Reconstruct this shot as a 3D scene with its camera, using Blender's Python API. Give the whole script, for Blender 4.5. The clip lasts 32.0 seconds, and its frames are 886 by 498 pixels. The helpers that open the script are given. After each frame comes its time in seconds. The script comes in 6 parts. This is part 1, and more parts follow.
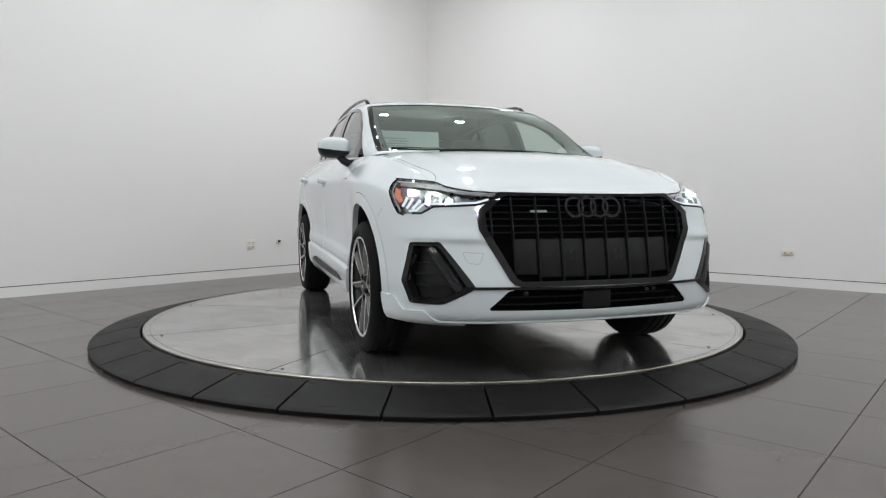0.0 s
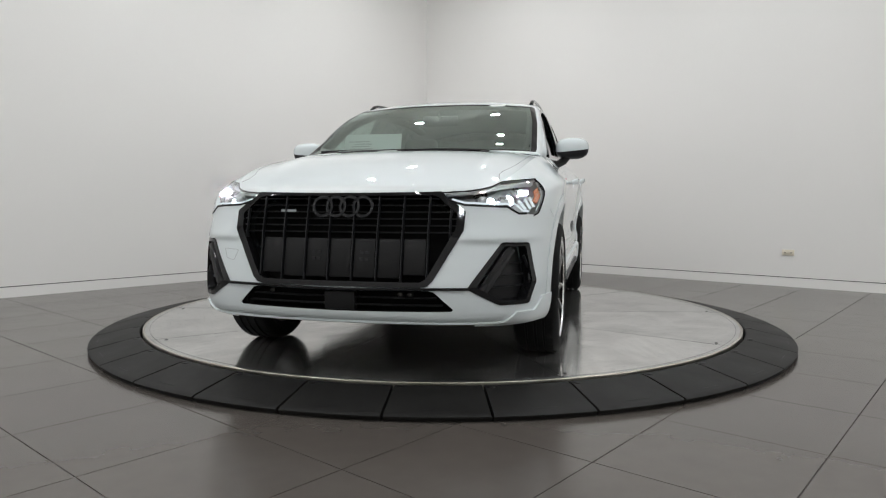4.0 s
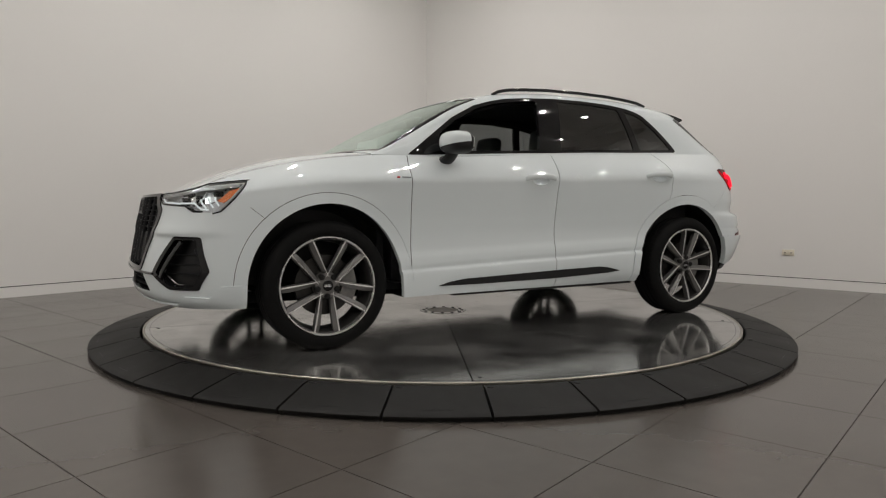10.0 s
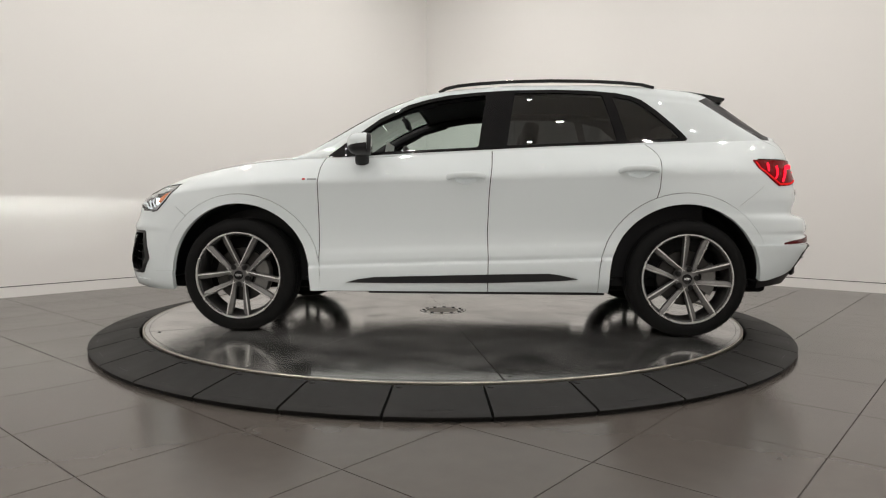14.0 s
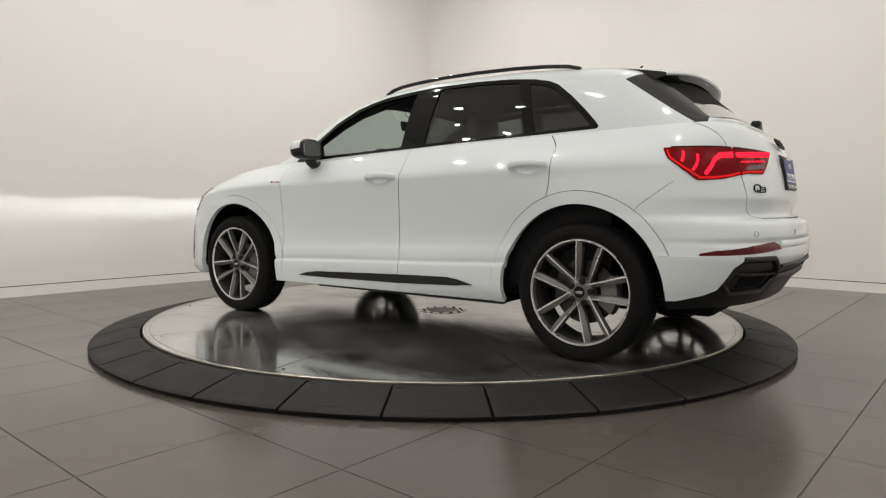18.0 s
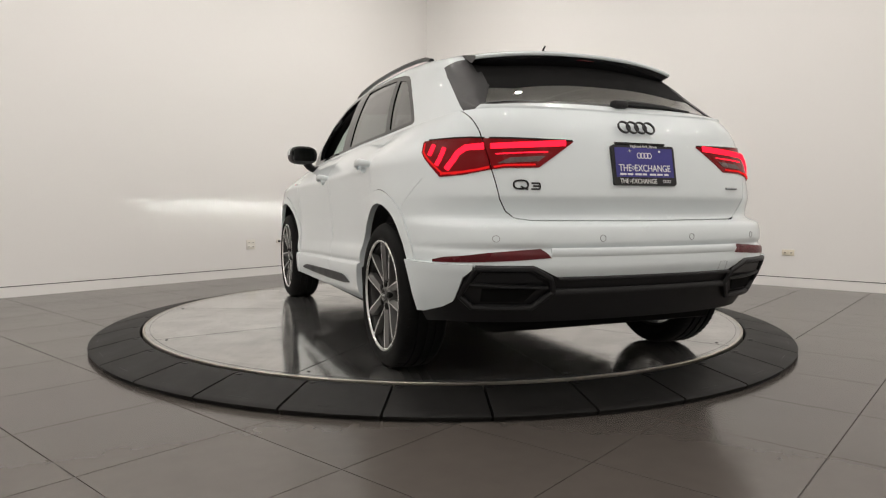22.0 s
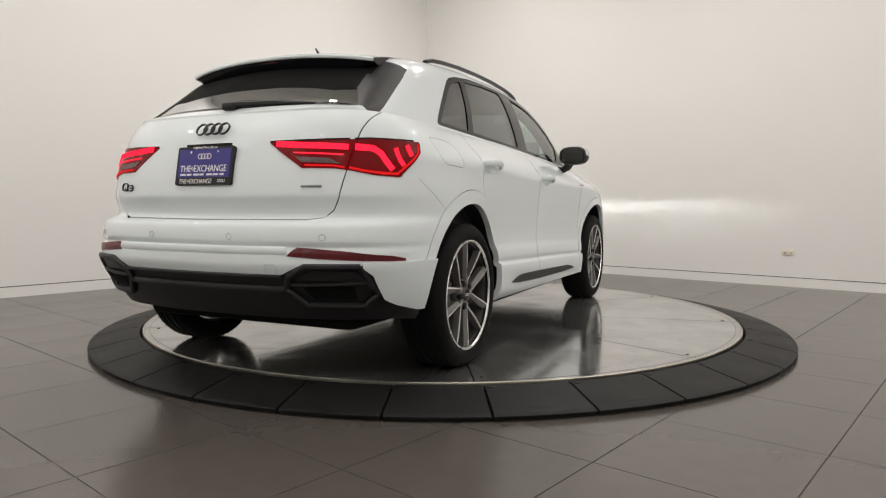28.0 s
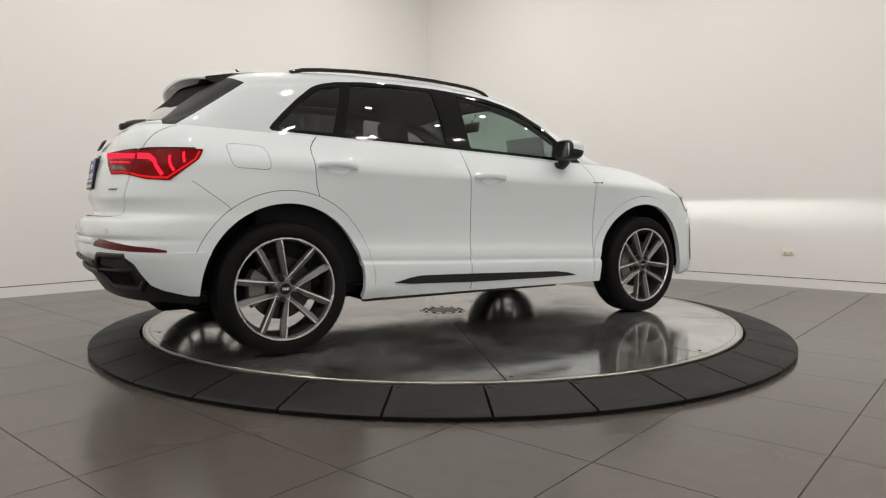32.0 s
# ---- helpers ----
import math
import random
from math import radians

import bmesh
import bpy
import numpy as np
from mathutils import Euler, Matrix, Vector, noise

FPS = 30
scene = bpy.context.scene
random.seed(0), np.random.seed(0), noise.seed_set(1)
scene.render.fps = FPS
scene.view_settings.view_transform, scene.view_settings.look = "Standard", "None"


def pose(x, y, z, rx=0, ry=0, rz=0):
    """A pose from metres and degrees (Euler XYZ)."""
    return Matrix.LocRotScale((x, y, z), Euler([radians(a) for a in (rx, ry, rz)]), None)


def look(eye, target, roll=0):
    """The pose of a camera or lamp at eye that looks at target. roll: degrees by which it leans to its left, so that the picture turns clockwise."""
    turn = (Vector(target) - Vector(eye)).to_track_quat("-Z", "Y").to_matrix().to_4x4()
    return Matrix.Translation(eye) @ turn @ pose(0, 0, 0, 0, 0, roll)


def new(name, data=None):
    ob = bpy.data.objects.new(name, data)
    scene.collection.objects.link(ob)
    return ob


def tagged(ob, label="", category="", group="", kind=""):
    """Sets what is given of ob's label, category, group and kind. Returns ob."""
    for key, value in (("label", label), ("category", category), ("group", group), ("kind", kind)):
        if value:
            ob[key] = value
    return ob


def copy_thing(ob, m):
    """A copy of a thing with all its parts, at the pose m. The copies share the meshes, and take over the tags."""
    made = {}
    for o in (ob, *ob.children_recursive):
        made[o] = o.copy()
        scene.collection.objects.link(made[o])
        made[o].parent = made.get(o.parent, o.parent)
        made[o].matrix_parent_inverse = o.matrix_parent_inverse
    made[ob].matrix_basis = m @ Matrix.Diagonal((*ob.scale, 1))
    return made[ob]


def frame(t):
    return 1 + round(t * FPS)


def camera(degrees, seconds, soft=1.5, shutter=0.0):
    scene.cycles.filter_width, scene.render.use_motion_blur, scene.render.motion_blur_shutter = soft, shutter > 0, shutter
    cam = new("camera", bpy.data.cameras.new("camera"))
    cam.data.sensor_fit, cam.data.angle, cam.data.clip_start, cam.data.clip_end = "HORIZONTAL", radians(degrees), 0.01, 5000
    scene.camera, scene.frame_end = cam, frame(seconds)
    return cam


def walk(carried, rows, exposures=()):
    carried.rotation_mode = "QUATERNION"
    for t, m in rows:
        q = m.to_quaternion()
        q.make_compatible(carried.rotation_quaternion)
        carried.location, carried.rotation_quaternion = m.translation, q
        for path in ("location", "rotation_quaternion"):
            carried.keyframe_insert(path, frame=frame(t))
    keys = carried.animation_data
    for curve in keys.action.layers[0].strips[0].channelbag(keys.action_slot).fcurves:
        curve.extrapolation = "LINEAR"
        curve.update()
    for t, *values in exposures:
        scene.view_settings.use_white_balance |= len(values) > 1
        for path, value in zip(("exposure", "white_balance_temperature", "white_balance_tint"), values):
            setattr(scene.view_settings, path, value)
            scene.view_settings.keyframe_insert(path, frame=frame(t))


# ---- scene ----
# ---------------------------------------------------------------- numbers of the place
EXPOSURES = [(0, -0.03, 5900, 10), (1, -0.16, 5930, 9), (2, -0.16, 5950, 9), (3.5, -0.13, 6000, 9), (6, -0.03, 6140, 10), (7, -0.04, 6180, 10), (7.7, -0.02, 6230, 10), (8.1, 0.19, 6280, 10), (8.8, 0.14, 6450, 12), (9.2, 0.05, 6450, 12), (9.5, -0.12, 6480, 12), (9.8, -0.52, 6500, 12), (10.0, -0.53, 6500, 12), (10.3, -0.25, 6500, 12), (10.6, -0.04, 6500, 12), (11, 0.0, 6500, 12), (13, -0.03, 6500, 12), (17, -0.04, 6530, 12), (24, 0.0, 6570, 13), (32, -0.02, 6520, 12)]
SPOTS = [(x + dx, y) for y, dx in ((-6.2, 0.0), (-4.2, 0.35), (-2.4, -0.1), (-0.6, 0.25), (1.4, -0.2)) for x in (-4.6, -2.8, -1.0, 0.8, 2.6, 4.4)]
SPOT_W = 9
WASH_W = 19
# wall washers: (distance along a wall, wall start, wall direction, inward direction)
NW = ((-0.25, 5.25), (-0.672, -0.740), (0.778, -0.628))
NE = ((-0.25, 5.25), (0.778, -0.628), (-0.672, -0.740))
SW = ((-8.65, -4.0), (0.778, -0.628), (0.672, 0.740))
SE = ((9.48, -2.6), (-0.672, -0.740), (-0.778, 0.628))
WASHERS = []
for start, along, inward, gain in (NW + (1.0,), NE + (1.0,), SW + (1.8,), SE + (1.8,)):
    for d in (1.6, 4.4, 7.2, 10.0):
        foot = (start[0] + along[0] * d, start[1] + along[1] * d)
        WASHERS.append(((foot[0] + inward[0] * 2.4, foot[1] + inward[1] * 2.4, 4.27), (foot[0] + inward[0] * 0.9, foot[1] + inward[1] * 0.9, 0.0), gain))
TILE_A, TILE_S, TILE_O = 49.49, 0.5865, (-0.3268, -2.772)
CAR_OFF = (-0.149, 0.042)


def CAR_TURN(t):
    return -71.80 - 7.988 * t


EYE_Z, TABLE_Z = 0.856, 0.081
cam = camera(67.16, 32.0, soft=1.2)
CAM_POSE = Matrix.Translation((0, -4.879, EYE_Z)) @ pose(0, 0, 0, 90 - 3.806, 0, 0) @ pose(0, 0, 0, 0, 0, 0.12)
walk(cam, [(0, CAM_POSE), (32, CAM_POSE)], EXPOSURES)

# ---------------------------------------------------------------- light
world = bpy.data.worlds.new("world")
scene.world = world
world.use_nodes = True
world.node_tree.nodes["Background"].inputs[0].default_value = (0.9, 0.88, 0.85, 1)
world.node_tree.nodes["Background"].inputs[1].default_value = 0.02

CORNER = Vector((-0.25, 5.25, 0))
DIR_L = Vector((-3.76, -4.14, 0)).normalized()
DIR_R = Vector((4.56, -3.68, 0)).normalized()
CEIL = 4.35


def lamp(name, loc, target, watts, size, colour=(1.0, 0.965, 0.91), spread=180):
    data = bpy.data.lights.new(name, "AREA")
    data.shape, data.size, data.energy, data.color = "DISK", size, watts, colour
    data.spread = radians(spread)
    ob = new(name, data)
    ob.matrix_world = look(loc, target)
    return ob


# ---------------------------------------------------------------- materials
def material(name, colour, rough=0.5, metal=0.0, vary=0.06, scale=6.0, fine=80.0, bump=0.0, coat=0.0, rough_vary=0.05, spec=0.5, stretch=None):
    m = bpy.data.materials.new(name)
    m.use_nodes = True
    nt = m.node_tree
    b = nt.nodes["Principled BSDF"]
    b.inputs["Metallic"].default_value = metal
    b.inputs["Coat Weight"].default_value = coat
    b.inputs["Coat Roughness"].default_value = 0.012
    b.inputs["Specular IOR Level"].default_value = spec
    tc = nt.nodes.new("ShaderNodeTexCoord")
    mp = nt.nodes.new("ShaderNodeMapping")
    nt.links.new(tc.outputs["Object"], mp.inputs[0])
    if stretch:
        mp.inputs["Scale"].default_value = stretch
    n1 = nt.nodes.new("ShaderNodeTexNoise")
    n1.inputs["Scale"].default_value, n1.inputs["Detail"].default_value = scale, 5
    n2 = nt.nodes.new("ShaderNodeTexNoise")
    n2.inputs["Scale"].default_value, n2.inputs["Detail"].default_value = fine, 3
    for n in (n1, n2):
        nt.links.new(mp.outputs[0], n.inputs["Vector"])
    mix = nt.nodes.new("ShaderNodeMath")
    mix.operation = "ADD"
    nt.links.new(n1.outputs[0], mix.inputs[0]), nt.links.new(n2.outputs[0], mix.inputs[1])
    ramp = nt.nodes.new("ShaderNodeMapRange")
    ramp.inputs["From Min"].default_value, ramp.inputs["From Max"].default_value = 0.6, 1.4
    ramp.inputs["To Min"].default_value, ramp.inputs["To Max"].default_value = 1 - vary, 1 + vary
    nt.links.new(mix.outputs[0], ramp.inputs[0])
    mul = nt.nodes.new("ShaderNodeVectorMath")
    mul.operation = "SCALE"
    mul.inputs[0].default_value = colour
    nt.links.new(ramp.outputs[0], mul.inputs["Scale"])
    nt.links.new(mul.outputs[0], b.inputs["Base Color"])
    rr = nt.nodes.new("ShaderNodeMapRange")
    rr.inputs["From Min"].default_value, rr.inputs["From Max"].default_value = 0.3, 0.7
    rr.inputs["To Min"].default_value, rr.inputs["To Max"].default_value = max(0, rough - rough_vary), rough + rough_vary
    nt.links.new(n1.outputs[0], rr.inputs[0])
    nt.links.new(rr.outputs[0], b.inputs["Roughness"])
    if bump:
        bp = nt.nodes.new("ShaderNodeBump")
        bp.inputs["Strength"].default_value, bp.inputs["Distance"].default_value = bump, 0.003
        nt.links.new(n2.outputs[0], bp.inputs["Height"])
        nt.links.new(bp.outputs[0], b.inputs["Normal"])
    return m


def glow(name, colour, strength):
    m = bpy.data.materials.new(name)
    m.use_nodes = True
    nt = m.node_tree
    nt.nodes.remove(nt.nodes["Principled BSDF"])
    e = nt.nodes.new("ShaderNodeEmission")
    e.inputs[0].default_value, e.inputs[1].default_value = (*colour, 1), strength
    nt.links.new(e.outputs[0], nt.nodes["Material Output"].inputs[0])
    return m


def glass(name, tint, rough=0.0, gloss=1.0, fall=4.0, sheen=(1.0, 1.0, 1.0)):
    """Thin pane: tinted see-through with a mirror reflection that grows at grazing angles."""
    m = bpy.data.materials.new(name)
    m.use_nodes = True
    nt = m.node_tree
    nt.nodes.remove(nt.nodes["Principled BSDF"])
    t = nt.nodes.new("ShaderNodeBsdfTransparent")
    t.inputs[0].default_value = (*tint, 1)
    g = nt.nodes.new("ShaderNodeBsdfGlossy")
    g.inputs["Roughness"].default_value = rough
    g.inputs["Color"].default_value = (*sheen, 1)
    lw = nt.nodes.new("ShaderNodeLayerWeight")
    lw.inputs[0].default_value = 0.5
    pw = nt.nodes.new("ShaderNodeMath")
    pw.operation, pw.inputs[1].default_value = "POWER", fall
    f = nt.nodes.new("ShaderNodeMath")
    f.operation, f.inputs[1].default_value, f.inputs[2].default_value = "MULTIPLY_ADD", 0.85, 0.05 * gloss
    nt.links.new(lw.outputs["Facing"], pw.inputs[0])
    nt.links.new(pw.outputs[0], f.inputs[0])
    mx = nt.nodes.new("ShaderNodeMixShader")
    nt.links.new(f.outputs[0], mx.inputs[0])
    nt.links.new(t.outputs[0], mx.inputs[1])
    nt.links.new(g.outputs[0], mx.inputs[2])
    nt.links.new(mx.outputs[0], nt.nodes["Material Output"].inputs[0])
    return m


WALL = material("white wall paint", (0.80, 0.79, 0.77), 0.6, vary=0.012, scale=0.6, fine=120, bump=0.05)
CEILING = material("white ceiling paint", (0.78, 0.77, 0.74), 0.7, vary=0.01, scale=1, fine=90)
TILE = material("grey floor tile", (0.0845, 0.0745, 0.0665), 0.22, vary=0.06, scale=1.3, fine=11, rough_vary=0.03)
GROUT = material("dark grout", (0.055, 0.048, 0.042), 0.85, vary=0.2, scale=5)
GAP = material("shadow gap", (0.02, 0.02, 0.02), 0.9)
RUBBER = material("black rubber mat", (0.012, 0.0117, 0.0112), 0.58, vary=0.28, scale=2.6, fine=16, bump=0.10, rough_vary=0.09, spec=0.20)
STEEL = material("brushed steel", (0.62, 0.615, 0.60), 0.13, metal=0.80, vary=0.10, scale=2.0, fine=9, rough_vary=0.05)


def scuffed(mat):
    """Walked-on steel: each plate a little different, long scuffs along it, dull smudges and specks of dirt."""
    nt = mat.node_tree
    b = nt.nodes["Principled BSDF"]

    def node(kind, **values):
        n = nt.nodes.new(kind)
        for key, v in values.items():
            n.inputs[key].default_value = v
        return n

    def range_(src, f0, f1, t0, t1):
        n = node("ShaderNodeMapRange")
        for k, v in zip(("From Min", "From Max", "To Min", "To Max"), (f0, f1, t0, t1)):
            n.inputs[k].default_value = v
        nt.links.new(src, n.inputs[0])
        return n.outputs[0]

    def maths(op, p, q):
        n = nt.nodes.new("ShaderNodeMath")
        n.operation = op
        for k, v in enumerate((p, q)):
            if isinstance(v, float):
                n.inputs[k].default_value = v
            else:
                nt.links.new(v, n.inputs[k])
        return n.outputs[0]
    tc, oi = node("ShaderNodeTexCoord"), node("ShaderNodeObjectInfo")
    # each plate is brushed in a direction of its own
    turn = nt.nodes.new("ShaderNodeVectorRotate")
    turn.rotation_type = "Z_AXIS"
    nt.links.new(tc.outputs["Object"], turn.inputs["Vector"])
    nt.links.new(maths("MULTIPLY", oi.outputs["Random"], 6.28), turn.inputs["Angle"])
    mp = node("ShaderNodeMapping", Scale=(1.0, 9.0, 1.0))
    nt.links.new(turn.outputs[0], mp.inputs[0])
    scuff, smudge, speck = node("ShaderNodeTexNoise", Scale=2.2, Detail=7.0, Roughness=0.65), node("ShaderNodeTexNoise", Scale=2.6, Detail=6.0, Roughness=0.6, Distortion=0.6), node("ShaderNodeTexNoise", Scale=38.0, Detail=2.0)
    nt.links.new(mp.outputs[0], scuff.inputs["Vector"])
    for n in (smudge, speck):
        nt.links.new(tc.outputs["Object"], n.inputs["Vector"])
    tone = range_(oi.outputs["Random"], 0.0, 1.0, 0.74, 1.06)
    tone = maths("MULTIPLY", tone, range_(scuff.outputs[0], 0.3, 0.7, 0.86, 1.12))
    tone = maths("MULTIPLY", tone, range_(smudge.outputs[0], 0.42, 0.66, 1.04, 0.82))
    tone = maths("MULTIPLY", tone, range_(speck.outputs[0], 0.72, 0.80, 1.0, 0.50))
    vm = nt.nodes.new("ShaderNodeVectorMath")
    vm.operation = "SCALE"
    nt.links.new(b.inputs["Base Color"].links[0].from_socket, vm.inputs[0])
    nt.links.new(tone, vm.inputs["Scale"])
    nt.links.new(vm.outputs[0], b.inputs["Base Color"])
    rough = maths("ADD", range_(scuff.outputs[0], 0.32, 0.70, 0.06, 0.13), range_(smudge.outputs[0], 0.48, 0.72, 0.0, 0.07))
    rough = maths("ADD", rough, range_(oi.outputs["Random"], 0.0, 1.0, 0.0, 0.05))
    nt.links.new(rough, b.inputs["Roughness"])
    nt.links.new(range_(smudge.outputs[0], 0.38, 0.72, 0.96, 0.78), b.inputs["Metallic"])


scuffed(STEEL)
STEEL_RIM = material("worn steel rim", (0.50, 0.47, 0.42), 0.35, metal=1.0, vary=0.2, scale=6)
BOLT = material("dark bolt", (0.006, 0.006, 0.006), 0.5, vary=0.1, spec=0.25)
PLATE = material("white plastic", (0.78, 0.76, 0.70), 0.4, vary=0.02)
PLATE_OLD = material("ivory plastic", (0.74, 0.69, 0.57), 0.4, vary=0.02)
PAINT = material("white car paint", (0.69, 0.745, 0.76), 0.45, vary=0.0, scale=2, coat=1.0, rough_vary=0.0, spec=0.2)
BLACK_GLOSS = material("gloss black trim", (0.008, 0.008, 0.009), 0.045, vary=0.1, rough_vary=0.01, spec=0.35)
BLACK_SATIN = material("satin black plastic", (0.010, 0.010, 0.011), 0.45, vary=0.15, fine=400, bump=0.12, spec=0.35)
BLACK_MATT = material("matt black void", (0.005, 0.005, 0.005), 0.8, vary=0.1, spec=0.1)
GRILLE_PANEL = material("matt black grille panel", (0.0075, 0.0075, 0.008), 0.55, vary=0.12, fine=300, bump=0.08, spec=0.25)
GRILLE_BAR = material("titan black grille", (0.012, 0.0125, 0.014), 0.32, vary=0.1, spec=0.3)
TYRE = material("tyre rubber", (0.006, 0.006, 0.006), 0.7, vary=0.2, fine=150, bump=0.15, spec=0.12)
ALLOY = material("machined alloy", (0.72, 0.72, 0.71), 0.28, metal=0.85, vary=0.03, fine=200)
ALLOY_GREY = material("grey painted alloy", (0.15, 0.147, 0.143), 0.36, metal=0.5, vary=0.05)
ALLOY_DARK = material("dark inner rim", (0.05, 0.049, 0.048), 0.35, metal=0.4, vary=0.08)
IRON = material("brake iron", (0.055, 0.053, 0.051), 0.38, metal=1.0, vary=0.15, fine=60)
CAST = material("cast caliper", (0.20, 0.197, 0.19), 0.45, metal=0.6, vary=0.15, fine=60, bump=0.1)
LETTER = material("plate lettering", (0.8, 0.8, 0.8), 0.5, vary=0.02)
CABIN = material("dark cabin trim", (0.014, 0.014, 0.015), 0.6, vary=0.15, fine=200, spec=0.2)
SEAT = material("black leather", (0.020, 0.019, 0.019), 0.48, vary=0.15, fine=160, bump=0.2)
HEADLINER = material("grey headliner", (0.10, 0.10, 0.10), 0.9, vary=0.05)
PAPER = material("white paper", (0.75, 0.78, 0.76), 0.7, vary=0.02)
INK = material("grey print", (0.30, 0.32, 0.33), 0.7, vary=0.05)
CHROME = material("bright reflector", (0.80, 0.81, 0.82), 0.10, metal=1.0, vary=0.02)
LAMP_GREY = material("lamp housing", (0.50, 0.505, 0.515), 0.28, metal=0.4, vary=0.1)
AMBER = material("amber reflector", (0.62, 0.15, 0.025), 0.2, vary=0.08, fine=300, bump=0.3, coat=1)
RED_LENS = material("red lens", (0.075, 0.0015, 0.003), 0.25, vary=0.1, spec=0.10)
RED_LENS.node_tree.nodes["Principled BSDF"].inputs["Emission Color"].default_value = (1.0, 0.006, 0.012, 1)
RED_LENS.node_tree.nodes["Principled BSDF"].inputs["Emission Strength"].default_value = 0.07
RED_DARK = material("dark red lens", (0.10, 0.003, 0.006), 0.12, vary=0.12, coat=1.0)
REFLECTOR = material("red reflector", (0.085, 0.005, 0.008), 0.3, vary=0.25, fine=260, bump=0.3, spec=0.25)
SMOKE = material("smoked lens", (0.11, 0.07, 0.07), 0.25, vary=0.3, fine=90, spec=0.3)
NAVY = material("blue plate", (0.028, 0.024, 0.21), 0.45, vary=0.08, scale=10, coat=0.1)
WHITE_INK = material("white print", (0.75, 0.75, 0.78), 0.5, vary=0.02)
RED_INK = material("red enamel", (0.55, 0.02, 0.02), 0.3, vary=0.05)
MIRROR = material("mirror glass", (0.8, 0.82, 0.82), 0.02, metal=1.0, vary=0.0, rough_vary=0.0)
TAIL_GLOW = glow("tail lamp light", (1.0, 0.012, 0.03), 2.6)
RED_EDGE = glow("tail lamp rim light", (1.0, 0.02, 0.02), 0.75)
LENS_GLOW = glow("headlamp lens light", (0.92, 1.0, 0.97), 40.0)
DRL_GLOW = glow("daytime light", (0.95, 1.0, 0.97), 0.95)
BEAM_A = glow("headlamp light", (0.90, 1.0, 0.93), 75000.0)
BEAM_B = glow("headlamp light low", (0.90, 1.0, 0.93), 45000.0)
BEAM_C = glow("headlamp light spill", (0.90, 1.0, 0.93), 20000.0)
LAMP_GLASS = glass("clear lens", (0.93, 0.95, 0.96))
SCREEN_GLASS = glass("windscreen glass", (0.70, 0.83, 0.78), gloss=3.4, fall=2.4, sheen=(0.88, 1.0, 0.95))
SIDE_GLASS = glass("green side glass", (0.62, 0.74, 0.70), gloss=1.1)
REAR_GLASS = glass("rear screen glass", (0.16, 0.17, 0.17), gloss=4.0, fall=3.0)
PRIVACY_GLASS = glass("privacy glass", (0.16, 0.17, 0.17), gloss=1.7)


# ---------------------------------------------------------------- mesh helpers
def finish(name, bm, mat, parent=None, label="", smooth=True, angle=0.6):
    me = bpy.data.meshes.new(name)
    bm.normal_update()
    if smooth:
        for f in bm.faces:
            f.smooth = True
        for e in bm.edges:
            if len(e.link_faces) == 2 and e.calc_face_angle(0) > angle:
                e.smooth = False
    bm.to_mesh(me)
    bm.free()
    me.materials.append(mat)
    ob = new(name, me)
    if parent:
        ob.parent = parent
    if label:
        ob["label"] = label
    return ob


def part(name, bm, mat, parent, label="", **kw):
    return finish(name, bm, mat, parent, label, **kw)


def box_bm(x0, x1, y0, y1, z0, z1, bevel=0.0, seg=2, bm=None):
    own = bmesh.new()
    r = bmesh.ops.create_cube(own, size=1)
    for v in r["verts"]:
        v.co = Vector((x0 + (v.co.x + 0.5) * (x1 - x0), y0 + (v.co.y + 0.5) * (y1 - y0), z0 + (v.co.z + 0.5) * (z1 - z0)))
    if bevel:
        bmesh.ops.bevel(own, geom=own.edges[:], offset=bevel, segments=seg, profile=0.5, affect="EDGES")
    if bm is None:
        return own
    join_bm(bm, own)
    return bm


def join_bm(bm, other, m=None):
    base = [bm.verts.new((m @ v.co) if m else v.co) for v in other.verts]
    other.verts.index_update()
    for f in other.faces:
        bm.faces.new([base[v.index] for v in f.verts])
    other.free()


def lathe_bm(profile, steps=64, axis="y", a0=0.0, a1=2 * math.pi):
    """Rings of (radius, along) turned about the y or z axis."""
    bm = bmesh.new()
    full = abs(a1 - a0 - 2 * math.pi) < 1e-6
    n = steps if full else steps + 1
    rings = []
    for i in range(n):
        a = a0 + (a1 - a0) * i / steps
        c, s = math.cos(a), math.sin(a)
        rings.append([bm.verts.new((r * c, h, r * s) if axis == "y" else (r * c, r * s, h)) for r, h in profile])
    for i in range(steps):
        p, q = rings[i], rings[(i + 1) % n]
        for j in range(len(profile) - 1):
            bm.faces.new((p[j], p[j + 1], q[j + 1], q[j]))
    bmesh.ops.remove_doubles(bm, verts=bm.verts[:], dist=1e-6)
    bmesh.ops.recalc_face_normals(bm, faces=bm.faces[:])
    return bm


